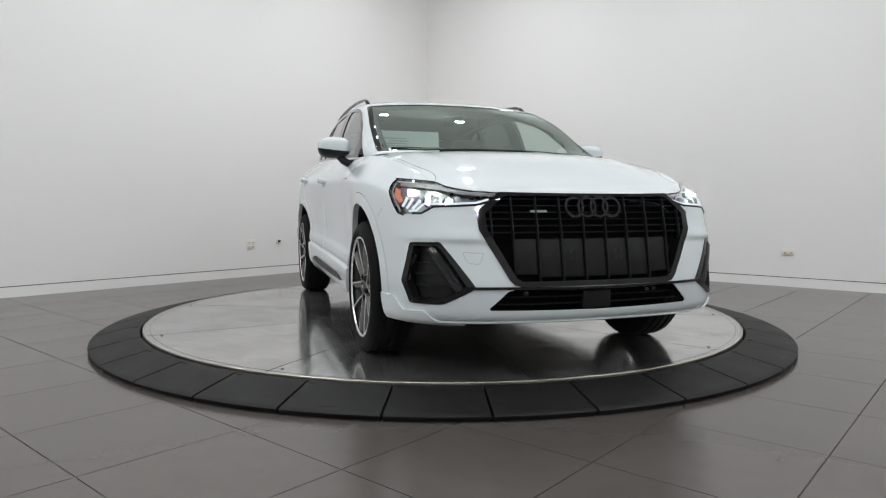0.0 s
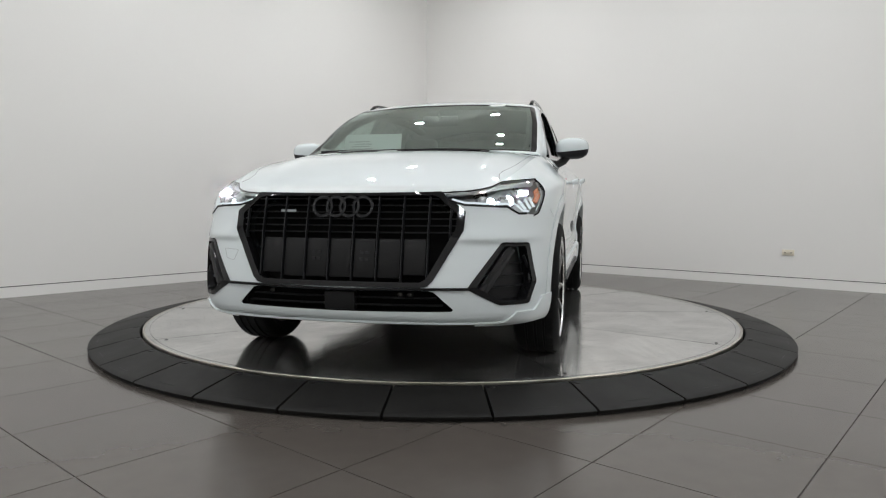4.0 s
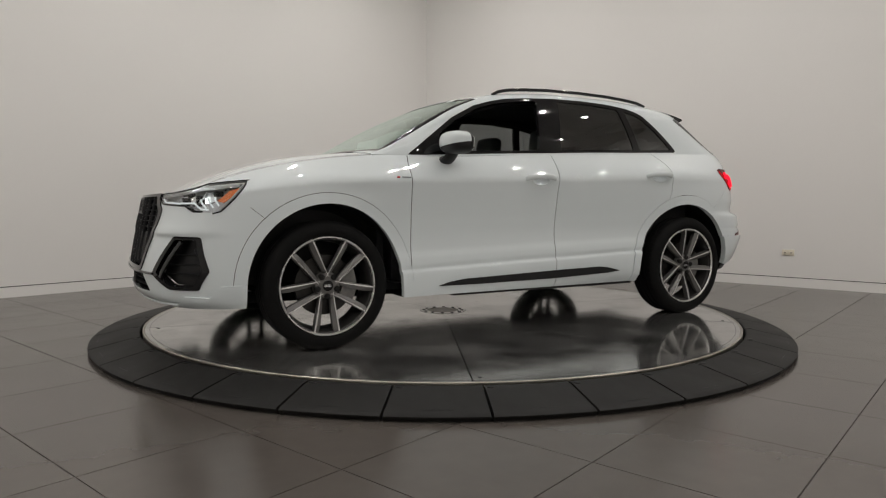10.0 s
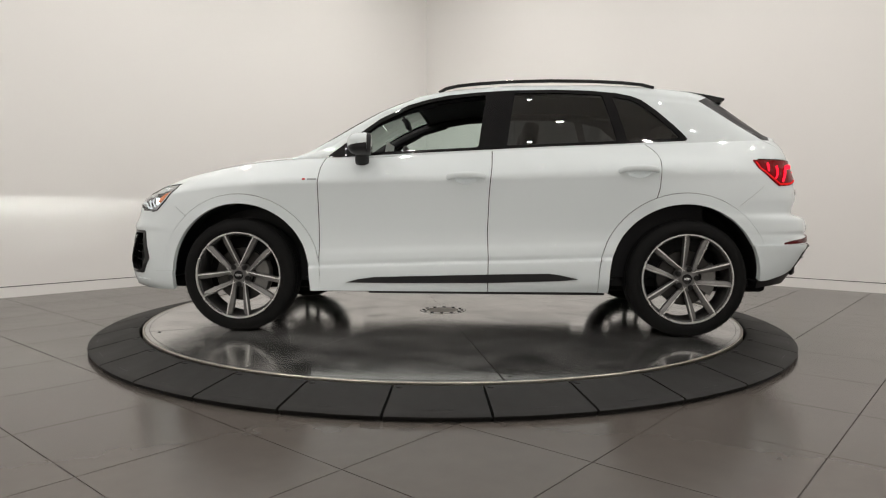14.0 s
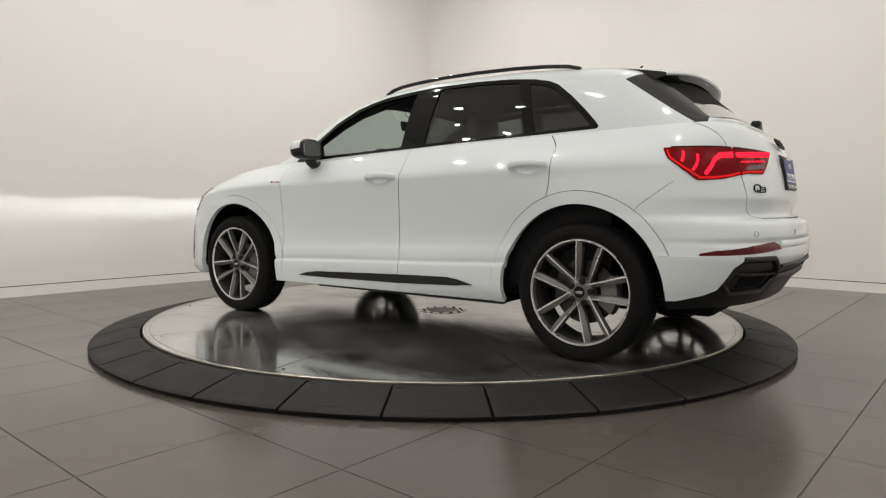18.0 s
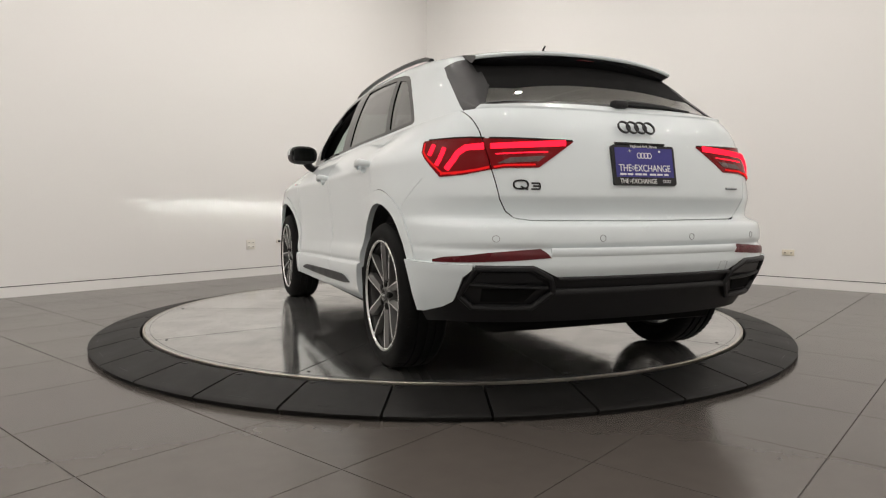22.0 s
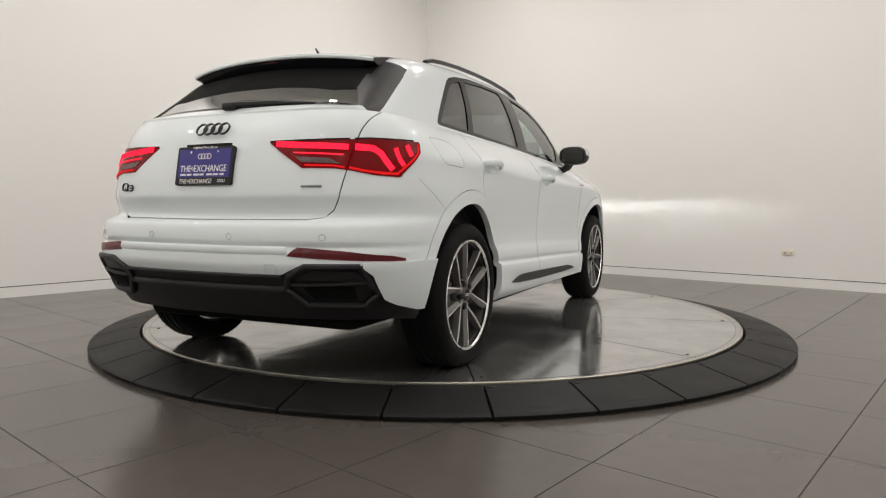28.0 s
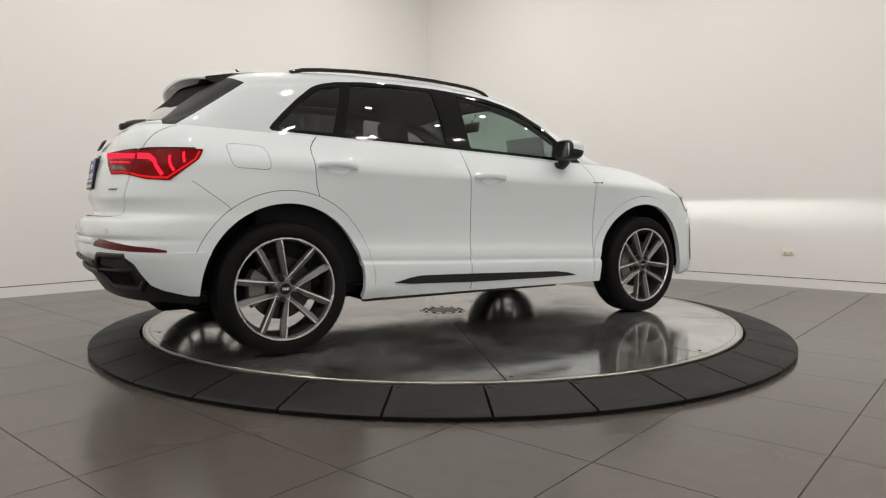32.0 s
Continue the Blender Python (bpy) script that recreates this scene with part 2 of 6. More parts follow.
def sweep_bm(points, width, height=None, up=Vector((0, 0, 1)), round_=True, closed=False, taper=None, sides=8):
    """A tube of oval section along points."""
    height = height or width
    bm = bmesh.new()
    pts = [Vector(p) for p in points]
    rings = []
    n = len(pts)
    for i, p in enumerate(pts):
        a, b = pts[(i - 1) % n if closed else max(i - 1, 0)], pts[(i + 1) % n if closed else min(i + 1, n - 1)]
        d = (b - a).normalized()
        side = d.cross(up)
        side = side.normalized() if side.length > 1e-4 else Vector((1, 0, 0))
        top = side.cross(d)
        k = taper(i / (n - 1)) if taper else 1.0
        ring = []
        for j in range(sides):
            an = 2 * math.pi * (j + 0.5) / sides
            ring.append(bm.verts.new(p + side * math.cos(an) * width / 2 * k * (1 if round_ else 1.3) + top * math.sin(an) * height / 2 * k))
        rings.append(ring)
    for i in range(n if closed else n - 1):
        p, q = rings[i], rings[(i + 1) % n]
        for j in range(sides):
            bm.faces.new((p[j], p[(j + 1) % sides], q[(j + 1) % sides], q[j]))
    if not closed:
        bm.faces.new(rings[0][::-1]), bm.faces.new(rings[-1])
    bmesh.ops.recalc_face_normals(bm, faces=bm.faces[:])
    return bm


def prism_bm(outline, d0, d1, plane="xz", bevel=0.0):
    """A flat outline given depth between d0 and d1 along the third axis."""
    bm = bmesh.new()

    def at(p, d):
        return {"xz": (p[0], d, p[1]), "yz": (d, p[0], p[1]), "xy": (p[0], p[1], d)}[plane]
    lo = [bm.verts.new(at(p, d0)) for p in outline]
    hi = [bm.verts.new(at(p, d1)) for p in outline]
    n = len(outline)
    bm.faces.new(lo[::-1]), bm.faces.new(hi)
    for i in range(n):
        bm.faces.new((lo[i], lo[(i + 1) % n], hi[(i + 1) % n], hi[i]))
    bmesh.ops.recalc_face_normals(bm, faces=bm.faces[:])
    if bevel:
        bmesh.ops.bevel(bm, geom=bm.edges[:], offset=bevel, segments=2, profile=0.5, affect="EDGES")
    return bm


def curve(xs, ys):
    """A smooth monotone curve through points."""
    xs, ys = np.array(xs, float), np.array(ys, float)
    if xs[0] > xs[-1]:
        xs, ys = xs[::-1], ys[::-1]
    h, d = np.diff(xs), np.diff(ys) / np.diff(xs)
    m = np.empty_like(xs)
    m[0], m[-1] = d[0], d[-1]
    for i in range(1, len(xs) - 1):
        m[i] = 0 if d[i - 1] * d[i] <= 0 else 3 * (h[i - 1] + h[i]) / ((2 * h[i] + h[i - 1]) / d[i - 1] + (h[i] + 2 * h[i - 1]) / d[i])

    def f(x):
        x = min(max(x, xs[0]), xs[-1])
        i = min(int(np.searchsorted(xs, x, "right")) - 1, len(xs) - 2)
        t = (x - xs[i]) / h[i]
        return float((1 + 2 * t) * (1 - t) ** 2 * ys[i] + t * (1 - t) ** 2 * h[i] * m[i] + t * t * (3 - 2 * t) * ys[i + 1] + t * t * (t - 1) * h[i] * m[i + 1])
    return f


def smooth01(t):
    t = min(max(t, 0.0), 1.0)
    return t * t * (3 - 2 * t)


# ---------------------------------------------------------------- the room
ROOM = 12.5


def room():
    along = {"wall_north_west": DIR_L, "wall_north_east": DIR_R}
    other = {"wall_north_west": DIR_R, "wall_north_east": DIR_L}
    for name, d in along.items():
        out = -other[name]
        n = Vector((-d.y, d.x, 0))
        n = n if n.dot(out) > 0 else -n
        bm = bmesh.new()
        a, b = CORNER - d * 0.2, CORNER + d * ROOM

        def slab(z0, z1, off, thick):
            vs = []
            for z in (z0, z1):
                for p in (a + n * off, b + n * off, b + n * (off + thick), a + n * (off + thick)):
                    vs.append(bm.verts.new((p.x, p.y, z)))
            for q in ((0, 1, 5, 4), (1, 2, 6, 5), (2, 3, 7, 6), (3, 0, 4, 7), (4, 5, 6, 7), (3, 2, 1, 0)):
                bm.faces.new([vs[i] for i in q])
        slab(0.103, CEIL + 0.1, 0.0, 0.15)
        tagged(finish(name, bm, WALL, smooth=False), "plain white painted gallery wall", "wall", kind="structure")
        bm = bmesh.new()
        slab(-0.01, 0.095, 0.001, 0.10)
        tagged(finish("baseboard", bm, WALL, smooth=False), "white flush baseboard below a dark shadow gap", "baseboard", kind="structure")
        bm = bmesh.new()
        slab(0.09, 0.11, 0.012, 0.05)
        tagged(finish("trim", bm, GAP, smooth=False), "thin dark shadow gap above the baseboard", "trim", kind="structure")
    # walls behind the camera close the room
    for name, p, q in (("wall_south_west", CORNER + DIR_L * ROOM, CORNER + (DIR_L + DIR_R) * ROOM), ("wall_south_east", CORNER + DIR_R * ROOM, CORNER + (DIR_L + DIR_R) * ROOM)):
        bm = bmesh.new()
        d = (q - p).normalized()
        n = Vector((-d.y, d.x, 0))
        c = CORNER + (DIR_L + DIR_R) * ROOM / 2
        n = n if n.dot((p + q) / 2 - c) > 0 else -n
        vs = [bm.verts.new((v.x, v.y, z)) for z in (-0.01, CEIL + 0.1) for v in (p, q, q + n * 0.15, p + n * 0.15)]
        for f in ((0, 1, 5, 4), (1, 2, 6, 5), (2, 3, 7, 6), (3, 0, 4, 7), (4, 5, 6, 7), (3, 2, 1, 0)):
            bm.faces.new([vs[i] for i in f])
        tagged(finish(name, bm, WALL, smooth=False), "plain white painted gallery wall", "wall", kind="structure")
    quad = [CORNER - (DIR_L + DIR_R) * 0.3, CORNER + DIR_L * (ROOM + 0.3), CORNER + (DIR_L + DIR_R) * (ROOM + 0.3), CORNER + DIR_R * (ROOM + 0.3)]
    tagged(finish("ceiling", prism_bm([(p.x, p.y) for p in quad], CEIL, CEIL + 0.2, "xy"), CEILING, smooth=False), "flat white gallery ceiling with downlights", "ceiling", kind="structure")
    return tagged(finish("floor", prism_bm([(p.x, p.y) for p in quad], -0.15, -0.003, "xy"), GROUT, smooth=False), "large grey-brown porcelain floor tiles with thin dark joints", "floor", kind="structure")


FLOOR = room()


# ---------------------------------------------------------------- ceiling lights
def downlights():
    trim_bm = lathe_bm([(0.062, -0.004), (0.085, -0.004), (0.088, 0.004), (0.088, 0.02), (0.058, 0.02)], 24, "z")
    first = None
    for i, (x, y) in enumerate(SPOTS):
        loc = pose(x, y, CEIL - 0.021)
        if first is None:
            first = finish("ceiling_light", trim_bm, PLATE)
            tagged(first, "round recessed downlight in the white ceiling", "light", "ceiling lights")
            first.matrix_world = loc
        else:
            copy_thing(first, loc)
        lamp("downlight", (x, y, CEIL - 0.024), (x, y, 0), SPOT_W, 0.105, spread=165)
    for p, t, gain in WASHERS:
        lamp("wall_washer", p, t, WASH_W * gain, 0.14, spread=178)


downlights()

# ---------------------------------------------------------------- turntable
R_DISC, R_RING = 2.02, 2.316


def turntable():
    table = new("turntable")
    table.location = (0, 0, TABLE_Z)
    tagged(table, "round polished steel vehicle turntable set in the floor", "turntable")
    for k in range(10):
        a0, a1 = radians(29.5 + 36 * k) + 0.0020, radians(65.5 + 36 * k) - 0.0020
        bm = bmesh.new()
        rs = [0.17, 0.6, 1.2, 1.7, R_DISC - 0.015]
        rows = [[bm.verts.new((r * math.cos(a0 + (a1 - a0) * i / 16), r * math.sin(a0 + (a1 - a0) * i / 16), 0)) for i in range(17)] for r in rs]
        for a, b in zip(rows, rows[1:]):
            for i in range(16):
                bm.faces.new((a[i], b[i], b[i + 1], a[i + 1]))
        ext = bmesh.ops.extrude_face_region(bm, geom=bm.faces[:])
        for v in ext["geom"]:
            if isinstance(v, bmesh.types.BMVert):
                v.co.z = -0.012
        bmesh.ops.recalc_face_normals(bm, faces=bm.faces[:])
        part("plate", bm, STEEL, table, smooth=False)
    part("rim", lathe_bm([(R_DISC - 0.014, -0.02), (R_DISC - 0.014, 0.001), (R_DISC - 0.012, 0.002), (R_DISC - 0.003, 0.002), (R_DISC, -0.001), (R_DISC, -0.07)], 160, "z"), STEEL_RIM, table, "worn steel edge band")
    part("base", lathe_bm([(0.0, -0.013), (R_DISC - 0.03, -0.013), (R_DISC - 0.03, -0.07), (0.0, -0.07)], 96, "z"), BLACK_MATT, table)
    part("hub", lathe_bm([(0.0, 0.0), (0.105, 0.0), (0.11, -0.012)], 48, "z"), STEEL_RIM, table, "round hub plate in the middle")
    part("hub_ring", lathe_bm([(0.112, -0.012), (0.114, 0.002), (0.166, 0.002), (0.168, -0.012)], 48, "z"), STEEL, table)
    for k in range(12):
        a = 2 * math.pi * k / 12
        part("bolt", lathe_bm([(0.0, 0.0035), (0.010, 0.0035), (0.0125, 0.002), (0.0125, 0.0)], 10, "z"), BOLT, table).location = (0.14 * math.cos(a), 0.14 * math.sin(a), 0.002)
    for k in range(10):
        for r in (1.93,):
            a = radians(29.5 + 36 * k + 1.2)
            part("bolt", lathe_bm([(0.0, 0.002), (0.008, 0.002), (0.010, 0.0)], 8, "z"), BOLT, table).location = (r * math.cos(a), r * math.sin(a), 0.0)
    part("groove", lathe_bm([(1.978, 0.0), (1.9782, 0.0006), (1.9796, 0.0006), (1.980, 0.0)], 160, "z"), BOLT, table, "thin dark joint inside the rim")
    return table


def ring_mats():
    n = 33
    step = 2 * math.pi / n
    r0, r1 = R_DISC + 0.014, R_RING
    bm = bmesh.new()
    gap = 0.0026
    prof = [(r0, 0.0), (r0, TABLE_Z - 0.010), (r0 + 0.006, TABLE_Z - 0.006), (r0 + 0.05, TABLE_Z - 0.008), (r1 - 0.03, 0.034), (r1 - 0.008, 0.029), (r1, 0.024), (r1 - 0.002, 0.017), (r1 - 0.014, 0.004), (r1 - 0.014, 0.0)]
    rows = []
    m = 8
    for i in range(m + 1):
        a = gap + (step - 2 * gap) * i / m
        rows.append([bm.verts.new((r * math.cos(a), r * math.sin(a), z)) for r, z in prof])
    for a, b in zip(rows, rows[1:]):
        for j in range(len(prof) - 1):
            bm.faces.new((a[j], a[j + 1], b[j + 1], b[j]))
    bm.faces.new(rows[0]), bm.faces.new(rows[-1][::-1])
    bmesh.ops.recalc_face_normals(bm, faces=bm.faces[:])
    bed = lathe_bm([(r0, 0.001), (r1 - 0.02, 0.001), (r1 - 0.02, 0.004), (r0, 0.004), (r0, 0.001)], 96, "z")
    tagged(finish("trim", bed, BLACK_MATT, smooth=False), "dark bed under the rubber ramp mats", "trim", kind="structure")
    mat_ob = finish("ramp_mat", bm, RUBBER, angle=0.5)
    tagged(mat_ob, "black rubber ramp segment round the steel turntable", "ramp mat", "ramp mats round the turntable")
    part("bolt", lathe_bm([(0.0, 0.0045), (0.014, 0.0045), (0.019, 0.0)], 14, "z"), BOLT, mat_ob, "dark fixing bolt").location = (2.066 * math.cos(0.015), 2.066 * math.sin(0.015), TABLE_Z - 0.0085)
    bar = box_bm(-0.0009, 0.0009, -0.06, 0.06, 0, 0.0007)
    slot = part("moulded_mark", bar, BLACK_SATIN, mat_ob, "faint moulded line")
    slot.matrix_local = pose(2.265 * math.cos(step / 2), 2.265 * math.sin(step / 2), 0.0385, 0, 11, math.degrees(step / 2))
    mat_ob.matrix_world = pose(0, 0, 0, 0, 0, -96.0)
    for k in range(1, n):
        copy_thing(mat_ob, pose(0, 0, 0, 0, 0, -96.0 + math.degrees(step) * k))


TABLE = turntable()
ring_mats()


def wall_fittings():
    def on_wall(ob, d, dist, z):
        n = Vector((-d.y, d.x, 0))
        n = n if n.dot(-DIR_L - DIR_R) > 0 else -n
        p = CORNER + d * dist
        x = d if d.cross(Vector((0, 0, 1))).dot(n) < 0 else -d
        m = Matrix((( -x.x, n.x, 0, p.x), (-x.y, n.y, 0, p.y), (0, 0, 1, z), (0, 0, 0, 1)))
        ob.matrix_world = m

    def outlet(mat, label, wide, high, sockets):
        ob = new("wall_outlet")
        tagged(ob, label, "outlet")
        part("cover_plate", box_bm(-wide / 2, wide / 2, -0.008, 0.001, -high / 2, high / 2, 0.003), mat, ob)
        for sx, sz in sockets:
            s = part("socket", box_bm(sx - 0.016, sx + 0.016, -0.011, -0.006, sz - 0.014, sz + 0.014, 0.002), mat, ob)
            for dx in (-0.006, 0.006):
                part("slot", box_bm(sx + dx - 0.0018, sx + dx + 0.0018, -0.0118, -0.0105, sz - 0.006, sz + 0.006), GAP, s)
        return ob
    on_wall(outlet(PLATE, "white double wall outlet above the baseboard", 0.115, 0.115, [(-0.025, 0.024), (0.025, 0.024), (-0.025, -0.024), (0.025, -0.024)]), DIR_L, 3.02, 0.38)
    on_wall(outlet(PLATE_OLD, "ivory wall outlet with two dark sockets", 0.118, 0.062, [(-0.028, 0), (0.028, 0)]), DIR_R, 4.985, 0.36)
    tap = new("wall_spout")
    tagged(tap, "small dark metal wall spout with round flange", "wall fitting")
    part("flange", lathe_bm([(0.0, -0.012), (0.026, -0.012), (0.03, 0.0)], 20, "y"), PLATE, tap)
    part("spout", sweep_bm([(0, 0, 0), (0, -0.04, 0.002), (0.012, -0.06, 0.0), (0.03, -0.065, -0.005)], 0.022), BOLT, tap)
    on_wall(tap, DIR_L, 2.64, 0.407)


wall_fittings()


# ---------------------------------------------------------------- the car: surfaces
# car space: x forward, y to its left, z up from the steel
CAR = new("car")
CAR.location = (0, 0, TABLE_Z)
tagged(CAR, "white compact SUV with black trim and lit lamps", "car")

W_SIDE = curve([.20, .25, .29, .33, .405, .429, .442, .47, .50, .55, .60, .68, .80, .92, .97, .99], [.80, .845, .868, .875, .879, .8775, .862, .866, .864, .853, .851, .856, .867, .879, .884, .883])
L_FRONT = curve([.20, .25, .28, .31, .42, .50, .65, .75, .84, .92, 1.0, 1.12], [2.06, 2.13, 2.20, 2.215, 2.225, 2.215, 2.185, 2.160, 2.137, 2.11, 2.04, 1.92])
L_REAR = curve([.22, .30, .40, .49, .54, .592, .600, .606, .616, .63, .690, .698, .72, .728, .797, .806, .86, 1.0, 1.08, 1.17], [2.03, 2.08, 2.14, 2.185, 2.203, 2.200, 2.186, 2.180, 2.194, 2.196, 2.187, 2.180, 2.118, 2.108, 2.127, 2.131, 2.126, 2.095, 2.06, 1.975])
N_FRONT = curve([.25, .80, 1.1], [9.0, 9.0, 9.0])
N_REAR = curve([.25, .60, .80, 1.03, 1.16], [10.0, 11.5, 10.0, 9.0, 9.0])
BOW_FRONT = curve([.25, .9, 1.1], [.20, .20, .20])
BOW_REAR = curve([.25, 1.0, 1.08, 1.165, 1.2], [.20, .20, .14, .06, .06])
W_END = curve([.20, .25, .30, .40, .55, .75, .99], [.83, .855, .872, .884, .886, .884, .880])


def half_width(x, zz):
    # the step above the sill climbs towards the rear
    climb = float(np.interp(x, [-.888, -.175, .885], [.030, 0, -.038])) * (1 - smooth01((zz - .50) / .2))
    zz = zz - climb
    k = smooth01((abs(x) - .95) / .55)
    return W_SIDE(zz) * (1 - k) + W_END(zz) * k
Z_BELT = curve([2.2, 2.1, 1.997, 1.862, 1.693, 1.525, 1.355, 1.185, .99, .8, .155, -.541, -1.333, -1.6, -1.95, -2.2],
               [.822, .828, .848, .902, .960, 1.0, 1.028, 1.046, 1.056, 1.056, 1.080, 1.112, 1.143, 1.152, 1.165, 1.168])
Y_TOP = curve([2.2, 1.3, .95, .75, -.2, -1.36, -1.9, -2.2], [.74, .745, .755, .775, .772, .740, .745, .745])


def tub_point(psi, front, v):
    """Point of the lower body: psi runs from the centre line (0) to amidships (90 degrees), v from sill to belt."""
    c, s = abs(math.cos(psi)), abs(math.sin(psi))
    sg = 1 if front else -1
    xn = sg * c ** (2 / 9) * (2.15 - .2 * s ** (5 / 9))
    zb = (0.255 if front else 0.255 + 0.045 * smooth01((-xn - 1.5) / 0.5))
    z1 = Z_BELT(xn)
    z = zb + v * (z1 - zb)
    zz = z if z < .7 else .7 + (z - .7) * .42 / (z1 - .7)
    n = N_FRONT(z) if front else N_REAR(z)
    cx, cy = c ** (2 / n), s ** (2 / n)
    x = sg * cx * (L_FRONT(z) - BOW_FRONT(z) * cy ** 2.5 if front else L_REAR(z) - BOW_REAR(z) * cy ** 2.5)
    y = half_width(xn, min(zz, .99))
    if zz > .935:
        t = (zz - .935) / .185
        y = y + (Y_TOP(xn) - y) * t ** 1.5
    y *= cy
    if front:
        # crease over the side intakes
        ridge = math.exp(-((z - .630) / (.045 if z > .630 else .016)) ** 2)
        x += .014 * ridge * smooth01((y - .44) / .16) * smooth01((x - 1.72) / .25)
    g = 1 - smooth01((zz - .78) / .30)
    y += cy * .024 * g * (math.exp(-((x - 1.34) / .44) ** 2) + math.exp(-((x + 1.34) / .46) ** 2))
    # haunches over the wheels
    y += cy * .016 * math.exp(-((x + 1.22) / .42) ** 2 - ((z - 1.005) / .055) ** 2)
    y += cy * .010 * math.exp(-((x - 1.22) / .40) ** 2 - ((z - .905) / .050) ** 2)
    return Vector((x, y, z))


def grid_bm(points):
    """A quad sheet from rows of points, with its smooth normals stored."""
    bm = bmesh.new()
    rows = [[bm.verts.new(p) for p in r] for r in points]
    for a, b in zip(rows, rows[1:]):
        for i in range(len(a) - 1):
            q = [a[i], a[i + 1], b[i + 1], b[i]]
            q = [v for k, v in enumerate(q) if all((v.co - w.co).length > 1e-6 for w in q[:k])]
            if len(q) > 2:
                bm.faces.new(q)
    return bm


def keep_normals(bm):
    lay = bm.verts.layers.float_vector.new("n")
    bm.normal_update()
    for v in bm.verts:
        v[lay] = v.normal
    # the sheets meet their mirror image on the centre line
    for v in bm.verts:
        if abs(v.co.y) < 1e-5:
            v[lay] = Vector((v[lay].x, 0, v[lay].z)).normalized()


def tub_bm():
    psis = []
    for k in range(42):          # rear, centre line to corner
        y = 0.925 * k / 42
        psis.append((math.asin(y ** 4.5), False))
    xs = list(np.linspace(-0.925, -0.0, 98))
    for x in xs:
        psis.append((math.acos(min(1, abs(x) ** 4.5)), False))
    for x in np.linspace(0.0, 0.925, 98)[1:]:
        psis.append((math.acos(min(1, abs(x) ** 4.5)), True))
    for k in range(41, -1, -1):
        psis.append((math.asin((0.925 * k / 42) ** 4.5), True))
    vs = np.concatenate([np.linspace(0, .10, 6), np.linspace(.115, .29, 22), np.linspace(.31, .74, 36), np.linspace(.76, .90, 13), np.linspace(.92, 1, 5)])
    bm = grid_bm([[tub_point(p, f, v) for p, f in psis] for v in vs])
    bm.normal_update()
    f = max(bm.faces, key=lambda q: q.calc_center_median().y)
    if f.normal.y < 0:
        bmesh.ops.reverse_faces(bm, faces=bm.faces[:])
    keep_normals(bm)
    return bm


Z_EDGE = curve([1.03, .963, .8, .65, .493, .353, .213, 0, -.39, -.75, -1.12, -1.3, -1.42, -1.5, -1.6, -1.75, -1.88, -1.985],
               [1.062, 1.085, 1.178, 1.268, 1.352, 1.410, 1.454, 1.487, 1.510, 1.510, 1.494, 1.476, 1.460, 1.436, 1.374, 1.265, 1.182, 1.170])
Y_EDGE = curve([1.03, .8, .5, .2, -.4, -1.1, -1.5, -1.88, -1.985], [.735, .715, .685, .650, .632, .618, .595, .628, .50])
Z_MID = curve([1.09, 1.03, .95, .8, .6, .4, .27, .15, 0, -.4, -.8, -1.2, -1.45, -1.56, -1.9, -1.985],
              [1.070, 1.103, 1.150, 1.236, 1.339, 1.430, 1.480, 1.509, 1.528, 1.552, 1.554, 1.545, 1.524, 1.488, 1.224, 1.172])


def top_z(x, y):
    e = Y_EDGE(x)
    return Z_MID(x) - (Z_MID(x) - Z_EDGE(x)) * min(1.0, abs(y) / e) ** 2.2


REAR_TOP = sorted((tub_point(p, False, 1.0).x, tub_point(p, False, 1.0).y) for p in [math.asin((i / 80) ** 4.5) for i in range(80)] + [math.acos((i / 80) ** 4.5) for i in range(80)])
FRONT_TOP = sorted((tub_point(p, True, 1.0).x, tub_point(p, True, 1.0).y) for p in [math.asin((i / 80) ** 4.5) for i in range(80)] + [math.acos((i / 80) ** 4.5) for i in range(80)])


def belt_y(x):
    """Half width of the lower body at its top edge."""
    top = REAR_TOP if x < 0 else FRONT_TOP
    return float(np.interp(x, [q[0] for q in top], [q[1] for q in top]))


def upper_section(x, m1=18, m2=8, m3=26):
    b = Vector((belt_y(x), Z_BELT(x)))
    e = Vector((min(Y_EDGE(x), b.x), max(Z_EDGE(x), b.y)))
    h = (b - e).length
    r = min(0.065, h * 0.45)
    e1 = e + (b - e).normalized() * r if h > 1e-4 else e
    y2 = max(e.x - r, 0.0)
    e2 = Vector((y2, max(top_z(x, y2), b.y)))
    out = []
    nrm = Vector(((e - b).y, -(e - b).x))
    for i in range(m1):
        t = i / m1
        q = b.lerp(e1, t) + nrm * 0.045 * math.sin(math.pi * t * 0.9) * 0.8
        out.append(Vector((x, q.x, q.y)))
    for i in range(m2):
        t = i / m2
        q = e1 * (1 - t) ** 2 + e * 2 * t * (1 - t) + e2 * t * t
        out.append(Vector((x, q.x, q.y)))
    for i in range(m3 + 1):
        y = y2 * (1 - i / m3)
        out.append(Vector((x, y, max(top_z(x, y), b.y))))
    return out


def upper_bm():
    xs = list(np.linspace(1.03, -1.98, 130))
    bm = grid_bm([upper_section(x) for x in xs])
    bm.normal_update()
    f = max(bm.faces, key=lambda q: q.calc_center_median().z)
    if f.normal.z < 0:
        bmesh.ops.reverse_faces(bm, faces=bm.faces[:])
    keep_normals(bm)
    return bm


